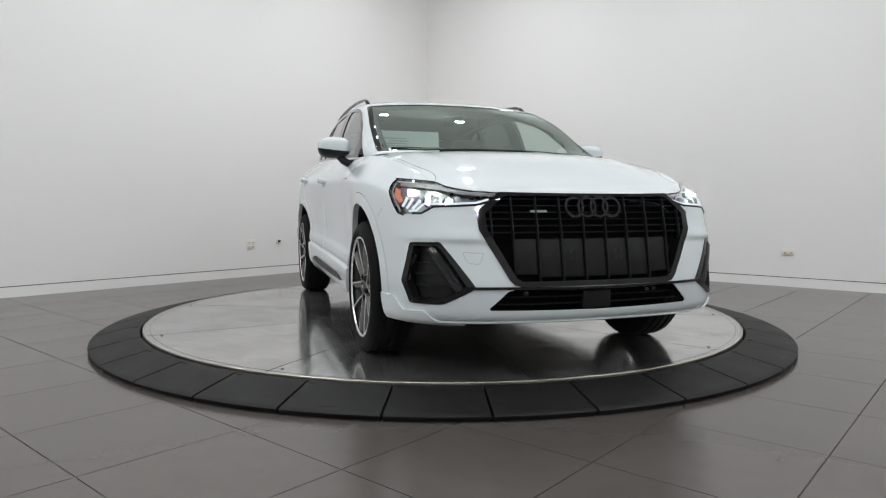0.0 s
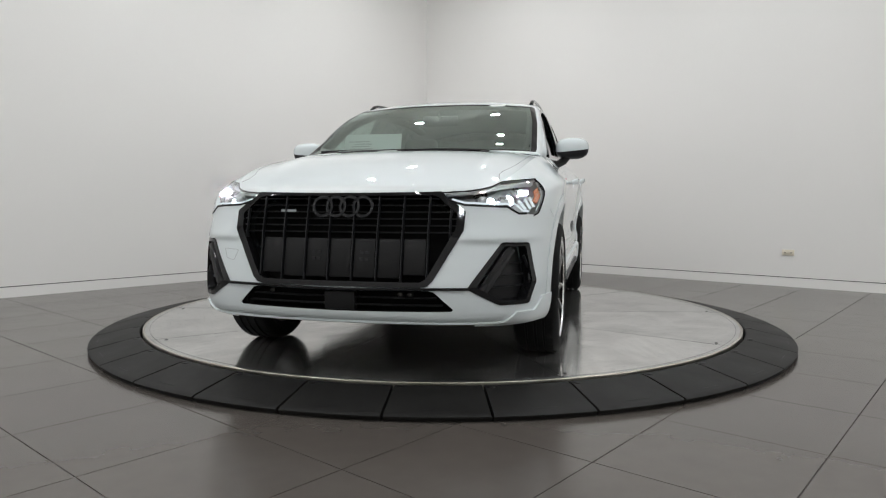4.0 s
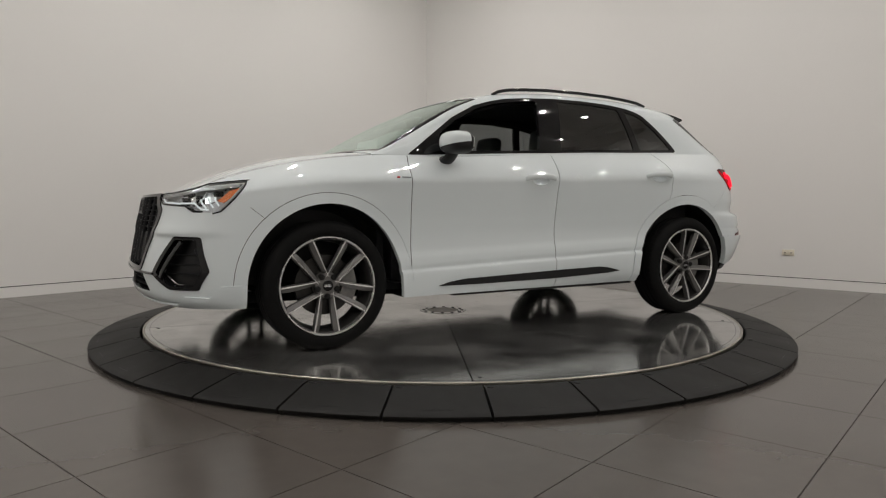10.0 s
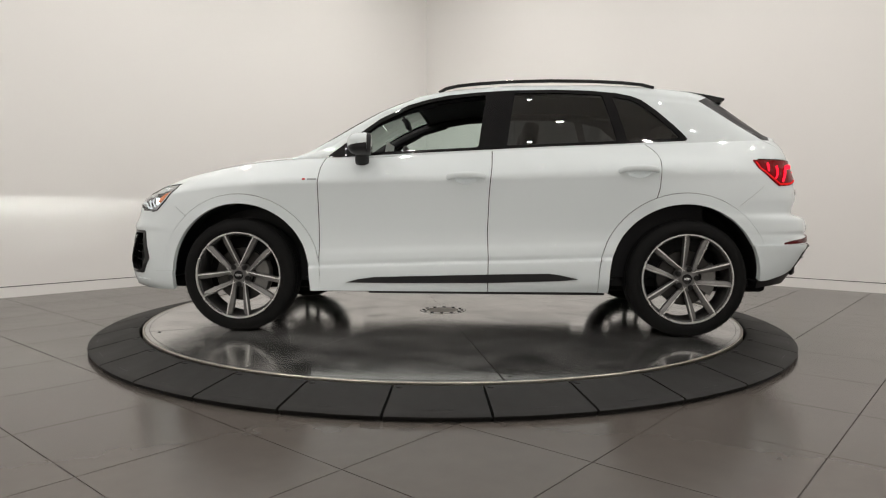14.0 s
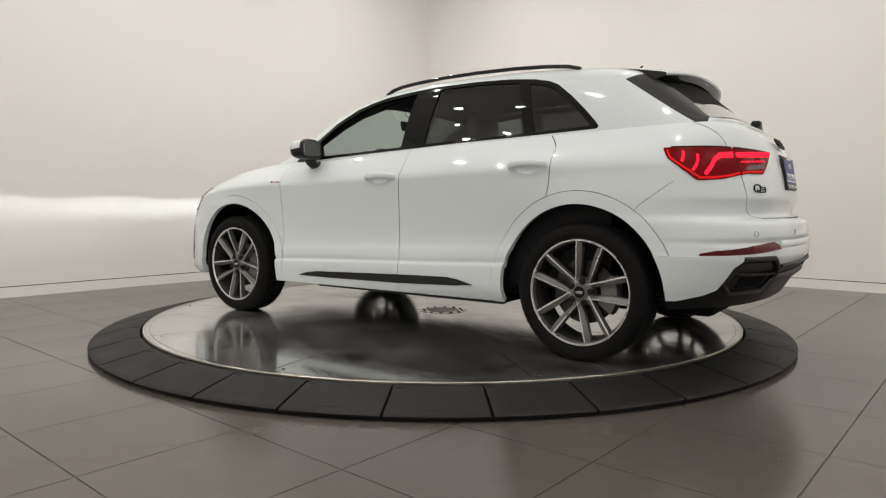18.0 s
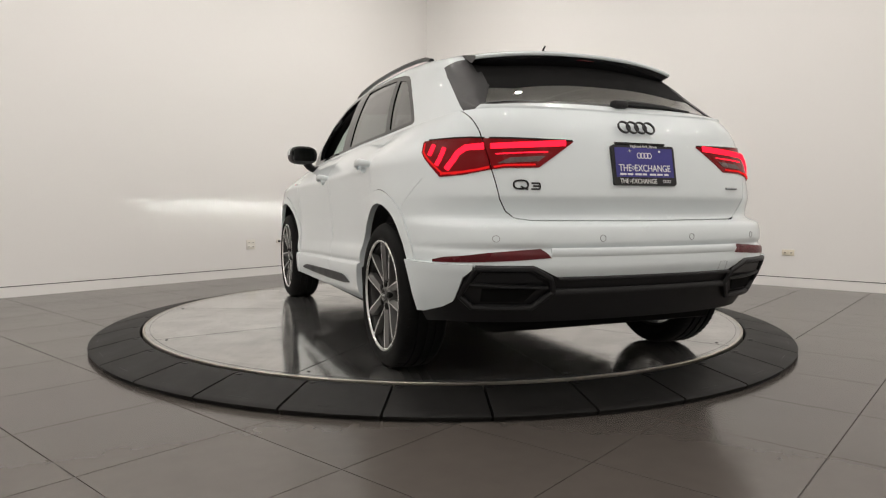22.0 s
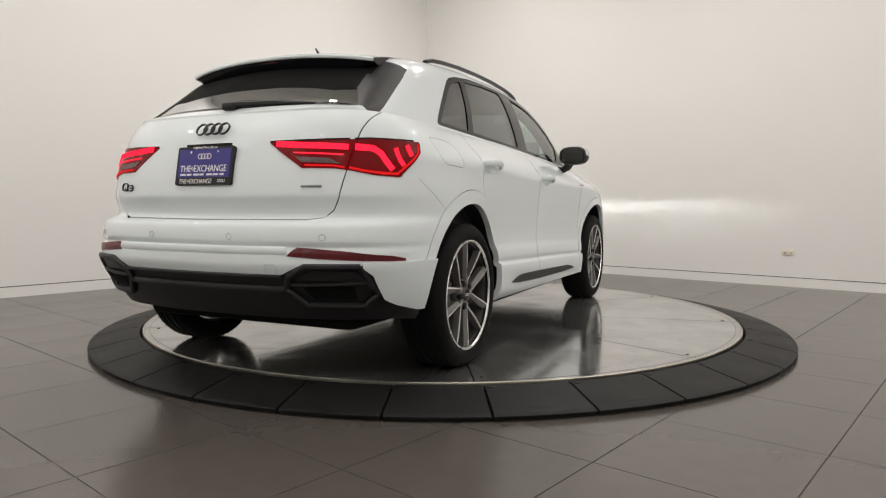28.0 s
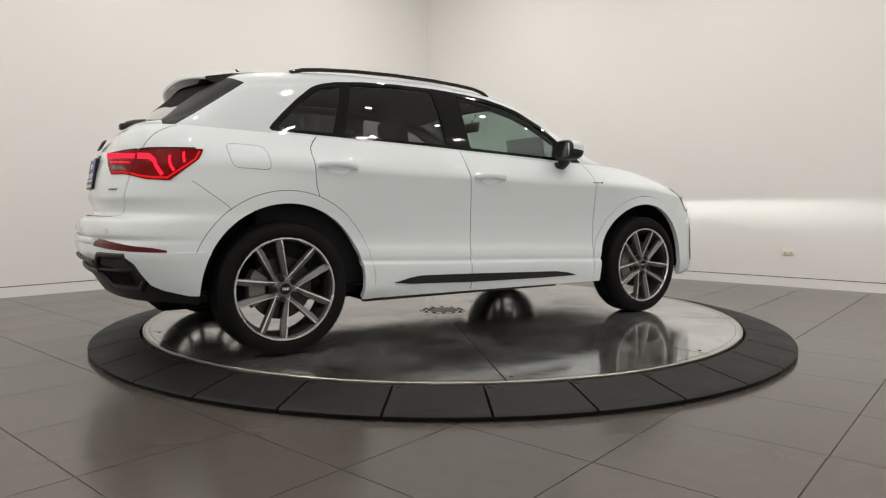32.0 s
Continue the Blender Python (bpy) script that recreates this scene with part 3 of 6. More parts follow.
HOOD_EDGE = [(x - .0008, max(y - .0008, -.01)) for x, y in FRONT_TOP if x > .93]
HOOD_EDGE = [(.96, HOOD_EDGE[0][1] - .001), (.985, .60), (1.03, .40), (1.055, .2), (1.06, -.01)][::-1] + HOOD_EDGE[3:] + [(FRONT_TOP[-1][0] - .0008, -.01)]


def hood_bm():
    edge = sorted((q.x, q.z) for q in [tub_point(p, True, 1.0) for p in [math.asin((i / 80) ** 4.5) for i in range(80)] + [math.acos((i / 80) ** 4.5) for i in range(80)]])
    fx, fz = [q[0] for q in edge], [q[1] for q in edge]
    order = sorted((y, x) for x, y in FRONT_TOP)
    rows = []
    for x in np.linspace(.90, 2.16, 84):
        row = []
        for k in range(49):
            y = .80 * k / 48
            crown = .007 + .029 * smooth01((2.1 - x) / .8)
            ridge = .0085 * math.exp(-((y - .53 - .06 * smooth01((1.9 - x) / .9)) / .055) ** 2) * smooth01((2.0 - x) / .5)
            low = float(np.interp(x, fx, fz))
            side = 1 - min(1.0, y / max(belt_y(x), .02)) ** 2.6
            xf = float(np.interp(y, [q[0] for q in order], [q[1] for q in order]))
            lip = 1 - max(0.0, 1 - max(xf - x, 0) / .13) ** 2
            z = low + ((Z_BELT(x) + crown - low) * side + ridge * side ** .5) * lip + .0005
            row.append(Vector((x, y, z)))
        rows.append(row)
    bm = grid_bm(rows)
    bm.normal_update()
    if sum(f.normal.z for f in bm.faces) < 0:
        bmesh.ops.reverse_faces(bm, faces=bm.faces[:])
    keep_normals(bm)
    return bm


AX = {"xz": (0, 2, 1), "yz": (1, 2, 0), "xy": (0, 1, 2)}


def inside(poly, a, b):
    hit = False
    n = len(poly)
    for i in range(n):
        (x0, y0), (x1, y1) = poly[i], poly[(i + 1) % n]
        if (y0 > b) != (y1 > b) and a < (x1 - x0) * (b - y0) / (y1 - y0) + x0:
            hit = not hit
    return hit


def cut(bm, poly, plane, test, closed=True):
    """Cut the sheet along an outline seen flat in that plane, only where test(centre, normal) holds."""
    i, j, k = AX[plane]
    n = len(poly)
    box = [min(p[0] for p in poly), max(p[0] for p in poly), min(p[1] for p in poly), max(p[1] for p in poly)]

    def reach(f):
        a = [v.co[i] for v in f.verts]
        b = [v.co[j] for v in f.verts]
        return min(a), max(a), min(b), max(b)
    cand = {}
    for f in bm.faces:
        r = reach(f)
        if r[1] >= box[0] - .001 and r[0] <= box[1] + .001 and r[3] >= box[2] - .001 and r[2] <= box[3] + .001 and test(f.calc_center_median(), f.normal):
            cand[f] = r
    for s in range(n if closed else n - 1):
        p, q = poly[s], poly[(s + 1) % n]
        lo = (min(p[0], q[0]) - 1e-4, min(p[1], q[1]) - 1e-4)
        hi = (max(p[0], q[0]) + 1e-4, max(p[1], q[1]) + 1e-4)
        faces = [f for f, r in cand.items() if r[1] >= lo[0] and r[0] <= hi[0] and r[3] >= lo[1] and r[2] <= hi[1]]
        if not faces:
            continue
        geom = set(faces)
        for f in faces:
            geom.update(f.verts), geom.update(f.edges)
        co, no = Vector((0, 0, 0)), Vector((0, 0, 0))
        co[i], co[j] = p
        no[i], no[j] = -(q[1] - p[1]), q[0] - p[0]
        if no.length > 1e-9:
            got = bmesh.ops.bisect_plane(bm, geom=list(geom), plane_co=co, plane_no=no.normalized(), dist=1e-5)
            for f in faces:
                cand.pop(f, None)
            for f in got["geom"]:
                if isinstance(f, bmesh.types.BMFace) and f.is_valid:
                    cand[f] = reach(f)


def band(line, width):
    """A closed outline of a thin strip that follows an open line."""
    left, right = [], []
    for i, p in enumerate(line):
        a, b = Vector(line[max(i - 1, 0)]), Vector(line[min(i + 1, len(line) - 1)])
        d = (b - a).normalized()
        nn = Vector((-d.y, d.x)) * width / 2
        left.append((p[0] + nn.x, p[1] + nn.y)), right.append((p[0] - nn.x, p[1] - nn.y))
    return left + right[::-1]


def rounded(poly, r, k=4):
    """Round the corners of an outline."""
    out = []
    n = len(poly)
    for i in range(n):
        p, a, b = Vector(poly[i]), Vector(poly[i - 1]), Vector(poly[(i + 1) % n])
        da, db = (a - p), (b - p)
        ra = min(r, da.length * .45, db.length * .45)
        s, e = p + da.normalized() * ra, p + db.normalized() * ra
        for m in range(k + 1):
            t = m / k
            q = s * (1 - t) ** 2 + p * 2 * t * (1 - t) + e * t * t
            out.append((q.x, q.y))
    return out


def shell(name, bm, key, mat, parent=CAR, label="", inset=0.0, thick=0.0, both=False, side=None, only=None):
    """Lift the faces that carry key out of a cut sheet as parts: one per side, or one across the centre line (both)."""
    tag, lay = bm.faces.layers.int["key"], bm.verts.layers.float_vector["n"]
    faces = [f for f in bm.faces if f[tag] == key and (only is None or only(f.calc_center_median()))]
    obs = []
    sides = [0] if both else ([1, -1] if side is None else [side])
    for sd in sides:
        me = bpy.data.meshes.new(name)
        idx, cos, nos, polys = {}, [], [], []
        for mirror in ((1, -1) if sd == 0 else (sd,)):
            seen = {}
            for f in faces:
                loop = []
                for v in f.verts:
                    if v not in seen:
                        if sd == 0 and mirror == -1 and abs(v.co.y) < 1e-5:
                            seen[v] = idx[v]
                        else:
                            nn = v[lay].normalized()
                            c = v.co - nn * inset
                            seen[v] = len(cos)
                            cos.append((c.x, c.y * mirror, c.z)), nos.append((nn.x, nn.y * mirror, nn.z))
                    loop.append(seen[v])
                polys.append(loop if mirror == 1 else loop[::-1])
            if mirror == 1:
                idx = dict(seen)
        # border edges get a return flange for thickness
        if thick:
            count = {}
            for lp in polys:
                for a, b in zip(lp, lp[1:] + lp[:1]):
                    count[(a, b)] = True
            border = [(a, b) for a, b in count if (b, a) not in count]
            inner = {}
            for a, b in border:
                quad = []
                for vtx in (a, b):
                    if vtx not in inner:
                        base = Vector(cos[vtx]) - Vector(nos[vtx]) * thick
                        top = len(cos)
                        cos.append(cos[vtx]), nos.append((0, 0, 0))
                        cos.append(tuple(base)), nos.append((0, 0, 0))
                        inner[vtx] = (top, top + 1)
                    quad.append(inner[vtx])
                polys.append([quad[0][0], quad[0][1], quad[1][1], quad[1][0]])
                out = (Vector(cos[b]) - Vector(cos[a])).cross(Vector(nos[a])).normalized()
                for pair in quad:
                    for vtx in pair:
                        nos[vtx] = tuple(Vector(nos[vtx]) + out)
            nos = [tuple(Vector(n).normalized()) for n in nos]
        me.from_pydata(cos, [], polys)
        for pl in me.polygons:
            pl.use_smooth = True
        me.normals_split_custom_set_from_vertices(nos)
        me.materials.append(mat)
        ob = new(name, me)
        ob.parent = parent
        if label:
            ob["label"] = label
        obs.append(ob)
    return obs


def mirrored(name, bm, mat, parent=CAR, label="", **kw):
    """The same part on both sides of the car."""
    a = part(name, bm, mat, parent, label, **kw)
    me = a.data.copy()
    me.transform(Matrix.Diagonal((1, -1, 1, 1)))
    me.flip_normals()
    b = new(name, me)
    b.parent = parent
    if label:
        b["label"] = label
    return a, b


# outlines, seen from the side (x, z)
DLO = [(.815, 1.062), (.668, 1.172), (.494, 1.300), (.319, 1.389), (.20, 1.423), (.08, 1.449), (-.10, 1.467), (-.30, 1.479), (-.566, 1.483), (-.78, 1.475), (-.95, 1.458), (-1.04, 1.439), (-1.10, 1.413),
       (-1.186, 1.345), (-1.28, 1.258), (-1.345, 1.19), (-1.36, 1.168), (-1.345, 1.156), (-1.20, 1.150), (-.895, 1.137), (-.541, 1.124), (-.191, 1.106), (.155, 1.091), (.496, 1.074), (.74, 1.061)]
GLASS_F = rounded([(.60, 1.192), (.48, 1.280), (.30, 1.372), (.18, 1.408), (0, 1.436), (-.16, 1.450), (-.115, 1.122), (.15, 1.109), (.50, 1.094), (.56, 1.092)], .02)
GLASS_R = rounded([(-.335, 1.460), (-.60, 1.462), (-.865, 1.445), (-.945, 1.158), (-.62, 1.144), (-.285, 1.130)], .015)
GLASS_Q = rounded([(-.925, 1.436), (-1.03, 1.414), (-1.085, 1.387), (-1.175, 1.316), (-1.255, 1.240), (-1.318, 1.174), (-1.06, 1.162), (-1.005, 1.160)], .015)


ARCH_F = [(1.752, .20)] + [(1.325 + .425 * math.cos(radians(a)), .345 + .435 * math.sin(radians(a))) for a in range(0, 181, 5)] + [(.888, .20)]
ARCH_R = [(-.888, .20)] + [(-1.318 + .430 * math.cos(radians(a)), .345 + .435 * math.sin(radians(a))) for a in range(0, 181, 5)] + [(-1.752, .20)]
ARCH_F_OUT = [(1.815, .36)] + [(1.325 + .490 * math.cos(radians(a)), .345 + .492 * math.sin(radians(a))) for a in range(0, 181, 5)] + [(.835, .20)]
DOOR_F = [(.842, .25), (.840, .65), (.843, .90), (.838, 1.0), (.815, 1.062)]
DOOR_M = [(-.175, .25), (-.178, .45), (-.172, .62), (-.182, .85), (-.197, 1.0), (-.198, 1.12)]
ARCH_R_OUT = [(-.828, .20)] + [(-1.318 + .490 * math.cos(radians(a)), .345 + .500 * math.sin(radians(a))) for a in range(0, 181, 5)] + [(-1.808, .50)]
DOOR_R = [(-.828, .25)] + ARCH_R_OUT[1:16] + [(-1.166, .872), (-1.172, .949), (-1.176, 1.040), (-1.166, 1.073), (-1.138, 1.108), (-1.095, 1.148)]
HANDLES = ((-.045, .936), (-1.045, .972))
SCOOPS = [[(hx + .066 * math.cos(a), hz - .009 + .031 * math.sin(a)) for a in np.linspace(0, 2 * math.pi, 25)[:-1]] for hx, hz in HANDLES]
SILL_LINE = [(.885, .398), (-.175, .436), (-.888, .466)]
BUMP_F_LINE = [(1.725, .757), (1.655, .70)]
BUMP_R_LINE = [(-1.77, .885), (-1.62, .77), (-1.60, .745)]
FUEL = rounded([(-1.415, 1.065), (-1.605, 1.075), (-1.585, .955), (-1.40, .945)], .035)
SKIRT = [(.672, .308), (.60, .328), (.50, .341), (-.177, .362), (-.53, .370), (-.60, .362), (-.705, .338), (-.60, .327), (-.177, .312), (.40, .306)]

# outlines, seen from the end (y, z), one half
GRILLE = [(0, .834), (.402, .834), (.432, .826), (.535, .745), (.532, .665), (.415, .455), (.392, .432), (.36, .424), (0, .424)]
LIP_GAP = [(0, .409), (.395, .412), (.418, .406), (.497, .332), (.490, .322), (0, .316)]
LAMP_F_YZ = [(.415, .838), (.58, .866), (.70, .884), (.79, .897), (.90, .903), (.90, .735), (.80, .733), (.748, .735), (.70, .768), (.53, .776), (.46, .795)]
LAMP_XZ = [(1.735, .93), (1.728, .893), (1.738, .872), (1.80, .80), (1.865, .733), (1.90, .72), (2.3, .72), (2.3, .93)]
FOG = rounded([(.788, .612), (.686, .615), (.552, .420), (.575, .406), (.680, .348), (.792, .346), (.818, .44)], .010)
FOG_IN = rounded([(.776, .596), (.694, .597), (.592, .428), (.690, .366), (.780, .364), (.803, .442)], .008)
GRILLE_IN = [(-.01, .812), (.392, .812), (.420, .803), (.500, .735), (.497, .668), (.385, .462), (.36, .447), (-.01, .447)]
TAIL_YZ = [(.312, 1.026), (.50, 1.030), (.70, 1.038), (.818, 1.038), (.88, 1.03), (.88, .89), (.80, .886), (.74, .892), (.66, .910), (.60, .918), (.472, .920)]
TAIL_XZ = [(-1.715, 1.06), (-1.712, 1.03), (-1.735, .99), (-1.865, .885), (-1.90, .87), (-2.3, .87), (-2.3, 1.06)]
GATE = [(.690, 1.30), (.684, 1.144), (.668, 1.06), (.652, .94), (.648, .913), (.626, .80), (.597, .750), (.56, .722), (.51, .714), (0, .711)]
REFL = [(.868, .5475), (.82, .572), (.70, .590), (.497, .606), (.462, .571), (.60, .562)]
DIFF = [(0, .490), (.43, .495), (.525, .540), (.735, .538), (.765, .50), (.775, .40), (.84, .325), (.86, .20), (0, .20)]


# ---------------------------------------------------------------- the car: panels
def on_side(c, n):
    return n.y > 0.30 and abs(c.x) < 2.02


def on_front(c, n):
    return c.x > 1.55 and n.x > 0.08


def on_rear(c, n):
    return c.x < -1.55 and n.x < -0.05


def side_z(x, z):
    """Half width of the lower body at x, z away from its ends."""
    z1 = Z_BELT(x)
    zz = z if z < .7 else .7 + (z - .7) * .42 / (z1 - .7)
    y = half_width(x, min(zz, .99))
    if zz > .935:
        y += (Y_TOP(x) - y) * min(1, (zz - .935) / .185) ** 1.5
    return y


def nose_x(y, z, front=True):
    n = (N_FRONT if front else N_REAR)(z)
    L = (L_FRONT if front else L_REAR)(z)
    q = min(1, abs(y) / W_END(min(z, .99)))
    return (1 if front else -1) * (L - (BOW_FRONT if front else BOW_REAR)(z) * q ** 2.5) * max(0.0, 1 - q ** n) ** (1 / n)


K = dict(gap=-1, arch_f=-2, arch_r=-2, quarter=1, fender=2, door_f=3, door_r=4, bump_f=5, bump_r=6, gate=7, sill=8, trim_f=9, trim_r=10, grille=11, lip=12, lamp=13, fog=14, tail=15, tail_gate=16, refl=17, diff=18, ledge_f=23, ledge_r=24, fuel=19, fuel_gap=25, skirt=20, grille_in=21, fog_in=22)
TUB = tub_bm()
GAPS_SIDE = [band(DOOR_F, .005), band(DOOR_M, .005), band(DOOR_R, .0045), band(ARCH_F_OUT[:-1], .0030), band(ARCH_R_OUT[1:], .0030)]
for outline, plane, test in ((ARCH_F, "xz", on_side), (ARCH_R, "xz", on_side), (ARCH_F_OUT, "xz", on_side), (SKIRT, "xz", on_side), (FUEL, "xz", on_side),
                             (GRILLE, "yz", on_front), (GRILLE_IN, "yz", on_front), (FOG_IN, "yz", on_front), (LIP_GAP, "yz", on_front), (LAMP_F_YZ, "yz", on_front), (FOG, "yz", on_front),
                             (TAIL_YZ, "yz", on_rear), (REFL, "yz", on_rear), (DIFF, "yz", on_rear)):
    cut(TUB, outline, plane, test)
LEDGE_R = [(.742, .546), (1.0, .546), (1.0, .2), (.742, .2)]
LEDGE_F = [(1.70, .20), (1.70, .371), (1.872, .366), (1.925, .310), (2.03, .316), (2.07, .25), (2.07, .20)]
DIFF_SIDE = [(-1.70, .20), (-1.70, .338), (-1.79, .342), (-1.935, .384), (-2.02, .47), (-2.3, .47), (-2.3, .20)]
cut(TUB, LEDGE_R, "yz", lambda c, n: c.x < -1.69)
cut(TUB, DIFF_SIDE, "xz", lambda c, n: c.x < -1.69 and c.y > .74)
cut(TUB, LEDGE_F, "xz", lambda c, n: c.x > 1.69 and c.y > .55)
cut(TUB, ARCH_R_OUT, "xz", on_side)
cut(TUB, SILL_LINE, "xz", on_side, closed=False)
cut(TUB, LAMP_XZ, "xz", lambda c, n: on_front(c, n) or (c.x > 1.6 and n.y > .2))
cut(TUB, TAIL_XZ, "xz", lambda c, n: on_rear(c, n) or (c.x < -1.6 and n.y > .2))
for outline in GAPS_SIDE:
    cut(TUB, outline, "xz", on_side)
for outline in SCOOPS:
    cut(TUB, outline, "xz", on_side)
GATE_GAP = band(GATE, .0042)
cut(TUB, GATE_GAP, "yz", on_rear)
BF_GAP, BR_GAP = band(BUMP_F_LINE, .0022), band(BUMP_R_LINE, .0022)
cut(TUB, BF_GAP, "xz", on_side), cut(TUB, BR_GAP, "xz", on_side)
FUEL_GAP = [band(FUEL + FUEL[:1], .0045)]
cut(TUB, FUEL_GAP[0], "xz", on_side)
GATE_IN = GATE + [(0, 1.30)]
TAG = TUB.faces.layers.int.new("key")
TUB.normal_update()
for f in TUB.faces:
    c, n = f.calc_center_median(), f.normal
    x, y, z = c
    k = K["quarter"]
    s, fr, re = on_side(c, n), on_front(c, n), on_rear(c, n)
    if x > .84:
        k = K["bump_f"] if (x > 1.80 or (x > 1.66 and z < .735 + (x - 1.70) * 1.2 and x > 1.66 + (.70 - z) * .45)) else K["fender"]
    elif x > -.18 and x <= .84:
        k = K["door_f"]
    elif x > -1.2 and inside([(-.17, .2), (-.17, 1.2)] + DOOR_R[::-1], x, z):
        k = K["door_r"]
    if x < -1.6 and (z < .885 - (x + 1.77) * -.76 if x > -1.77 else z < .885):
        k = K["bump_r"]
    if re and inside(GATE_IN, y, z) and x < -1.75:
        k = K["gate"]
    if s and -.89 < x < .89 and z < np.interp(x, [-.888, -.175, .885], [.466, .436, .398]):
        k = K["sill"]
    if s and inside(ARCH_F_OUT, x, z):
        k = K["trim_f"]
    if s and inside(ARCH_R_OUT, x, z):
        k = K["trim_r"]
    if s and (inside(ARCH_F, x, z) or inside(ARCH_R, x, z)):
        k = -2
    if s and k == K["sill"] and inside(SKIRT, x, z):
        k = K["skirt"]
    if s and inside(FUEL, x, z):
        k = K["fuel"]
    if s and k in (K["door_f"], K["door_r"]) and any(inside(g, x, z) for g in SCOOPS):
        k = -3
    if s and k not in (-2, K["skirt"]) and (any(inside(g, x, z) for g in (GAPS_SIDE if k not in (K["trim_f"], K["trim_r"]) else GAPS_SIDE[3:])) or inside(BF_GAP, x, z) or inside(BR_GAP, x, z)):
        k = -1
    if fr:
        for name, poly in (("grille", GRILLE), ("lip", LIP_GAP), ("lamp", LAMP_F_YZ), ("fog", FOG)):
            if inside(poly, y, z) and (name != "lamp" or inside(LAMP_XZ, x, z)):
                k = K[name]
        if k == K["grille"] and inside(GRILLE_IN, y, z):
            k = K["grille_in"]
        if k == K["fog"] and inside(FOG_IN, y, z):
            k = K["fog_in"]
    if re and k != -2:
        gap = inside(GATE_GAP, y, z) and x < -1.75
        if gap:
            k = -1
        elif inside(TAIL_YZ, y, z) and inside(TAIL_XZ, x, z):
            k = K["tail_gate"] if inside(GATE_IN, y, z) else K["tail"]
        elif inside(REFL, y, z) and x < -1.885:
            k = K["refl"]
        elif inside(DIFF, y, z) and k != K["trim_r"]:
            k = K["diff"]
    if k != -2 and x < -1.70 and inside(LEDGE_R, y, z) and k != K["diff"]:
        k = K["diff"] if inside(DIFF_SIDE, x, z) and y > .74 else K["ledge_r"]
    if k != -2 and k != K["fog"] and k != K["fog_in"] and y > .55 and inside(LEDGE_F, x, z):
        k = K["ledge_f"]
    f[TAG] = k
# openings on the side of the tank flap
for f in TUB.faces:
    if f[TAG] == K["quarter"] and on_side(f.calc_center_median(), f.normal):
        c = f.calc_center_median()
        if inside(FUEL_GAP[0], c.x, c.z):
            f[TAG] = K["fuel_gap"]

shell("rear_quarter", TUB, K["quarter"], PAINT, thick=.004)
shell("front_fender", TUB, K["fender"], PAINT, thick=.004)
DOORS_F = shell("front_door", TUB, K["door_f"], PAINT, thick=.004)
DOORS_R = shell("rear_door", TUB, K["door_r"], PAINT, thick=.004)
shell("front_bumper", TUB, K["bump_f"], PAINT, thick=.005, both=True)
shell("rear_bumper", TUB, K["bump_r"], PAINT, thick=.005, both=True)
GATE_OB = shell("tailgate", TUB, K["gate"], PAINT, thick=.005, both=True)[0]
shell("bumper_ledge", TUB, K["ledge_f"], PAINT, inset=-.009, thick=.03)
shell("bumper_ledge", TUB, K["ledge_r"], PAINT, inset=-.015, thick=.035)
shell("side_sill", TUB, K["sill"], PAINT, thick=.004)
shell("wheel_arch_trim", TUB, K["trim_f"], PAINT, inset=-.003, thick=.030)
shell("wheel_arch_trim", TUB, K["trim_r"], PAINT, inset=-.003, thick=.030)
shell("side_blade", TUB, K["skirt"], BLACK_SATIN, inset=-.008, thick=.02, label="satin black side blade")
shell("fuel_flap", TUB, K["fuel"], PAINT, thick=.008, side=-1)
for key in ("fuel", "fuel_gap"):
    shell("rear_quarter", TUB, K[key], PAINT, side=1)
LENS_F = shell("headlamp", TUB, K["lamp"], LAMP_GLASS, thick=.004, label="clear headlamp lens over dark housing")
shell("rear_reflector", TUB, K["refl"], REFLECTOR, inset=-.003, thick=.012, label="dark red bumper reflector")
DIFFUSER = shell("diffuser", TUB, K["diff"], BLACK_SATIN, inset=.006, thick=.02, both=True, label="satin black rear diffuser")[0]
TAILS = shell("tail_lamp", TUB, K["tail"], RED_LENS, inset=-.004, thick=.03, label="lit red tail lamp")
TAILS_IN = shell("tail_lamp", TUB, K["tail_gate"], RED_LENS, inset=-.004, thick=.03, label="lit red tail lamp on the tailgate")

# dark inner skin seen in the panel joints
for f in TUB.faces:
    if f[TAG] in (1, 2, 3, 4, 5, 6, 7, 8, 17, 18, 19, 20, 25, -1, 15, 16):
        f[TAG] = 50
shell("inner_body", TUB, 50, BLACK_MATT, inset=.026, both=True)

UP = upper_bm()


def up_side(c, n):
    return n.y > 0.35


def up_top(c, n):
    return n.z > 0.12


SCREEN = [(1.04, -.01), (1.03, .45), (.985, .712), (.93, .714), (.60, .682), (.285, .630), (.297, .45), (.312, -.01)]
SCREEN_IN = [(1.02, -.01), (1.01, .45), (.965, .684), (.60, .652), (.308, .600), (.318, .45), (.330, -.01)]
BACKLIGHT = [(-1.55, -.01), (-1.53, .30), (-1.55, .50), (-1.515, .600), (-1.56, .605), (-1.70, .614), (-1.87, .622), (-1.905, .58), (-1.93, .3), (-1.945, -.01)]
WEDGE = [(-1.45, 1.409), (-1.604, 1.302), (-1.71, 1.229), (-1.82, 1.158), (-1.99, 1.10), (-1.99, 1.445), (-1.545, 1.445), (-1.50, 1.430)]
BACK_IN = [(-1.795, -.01), (-1.79, .44), (-1.765, .54), (-1.865, .608), (-1.885, .57), (-1.905, .3), (-1.922, -.01)]
cut(UP, DLO, "xz", up_side)
for g in (GLASS_F, GLASS_R, GLASS_Q):
    cut(UP, g, "xz", up_side)
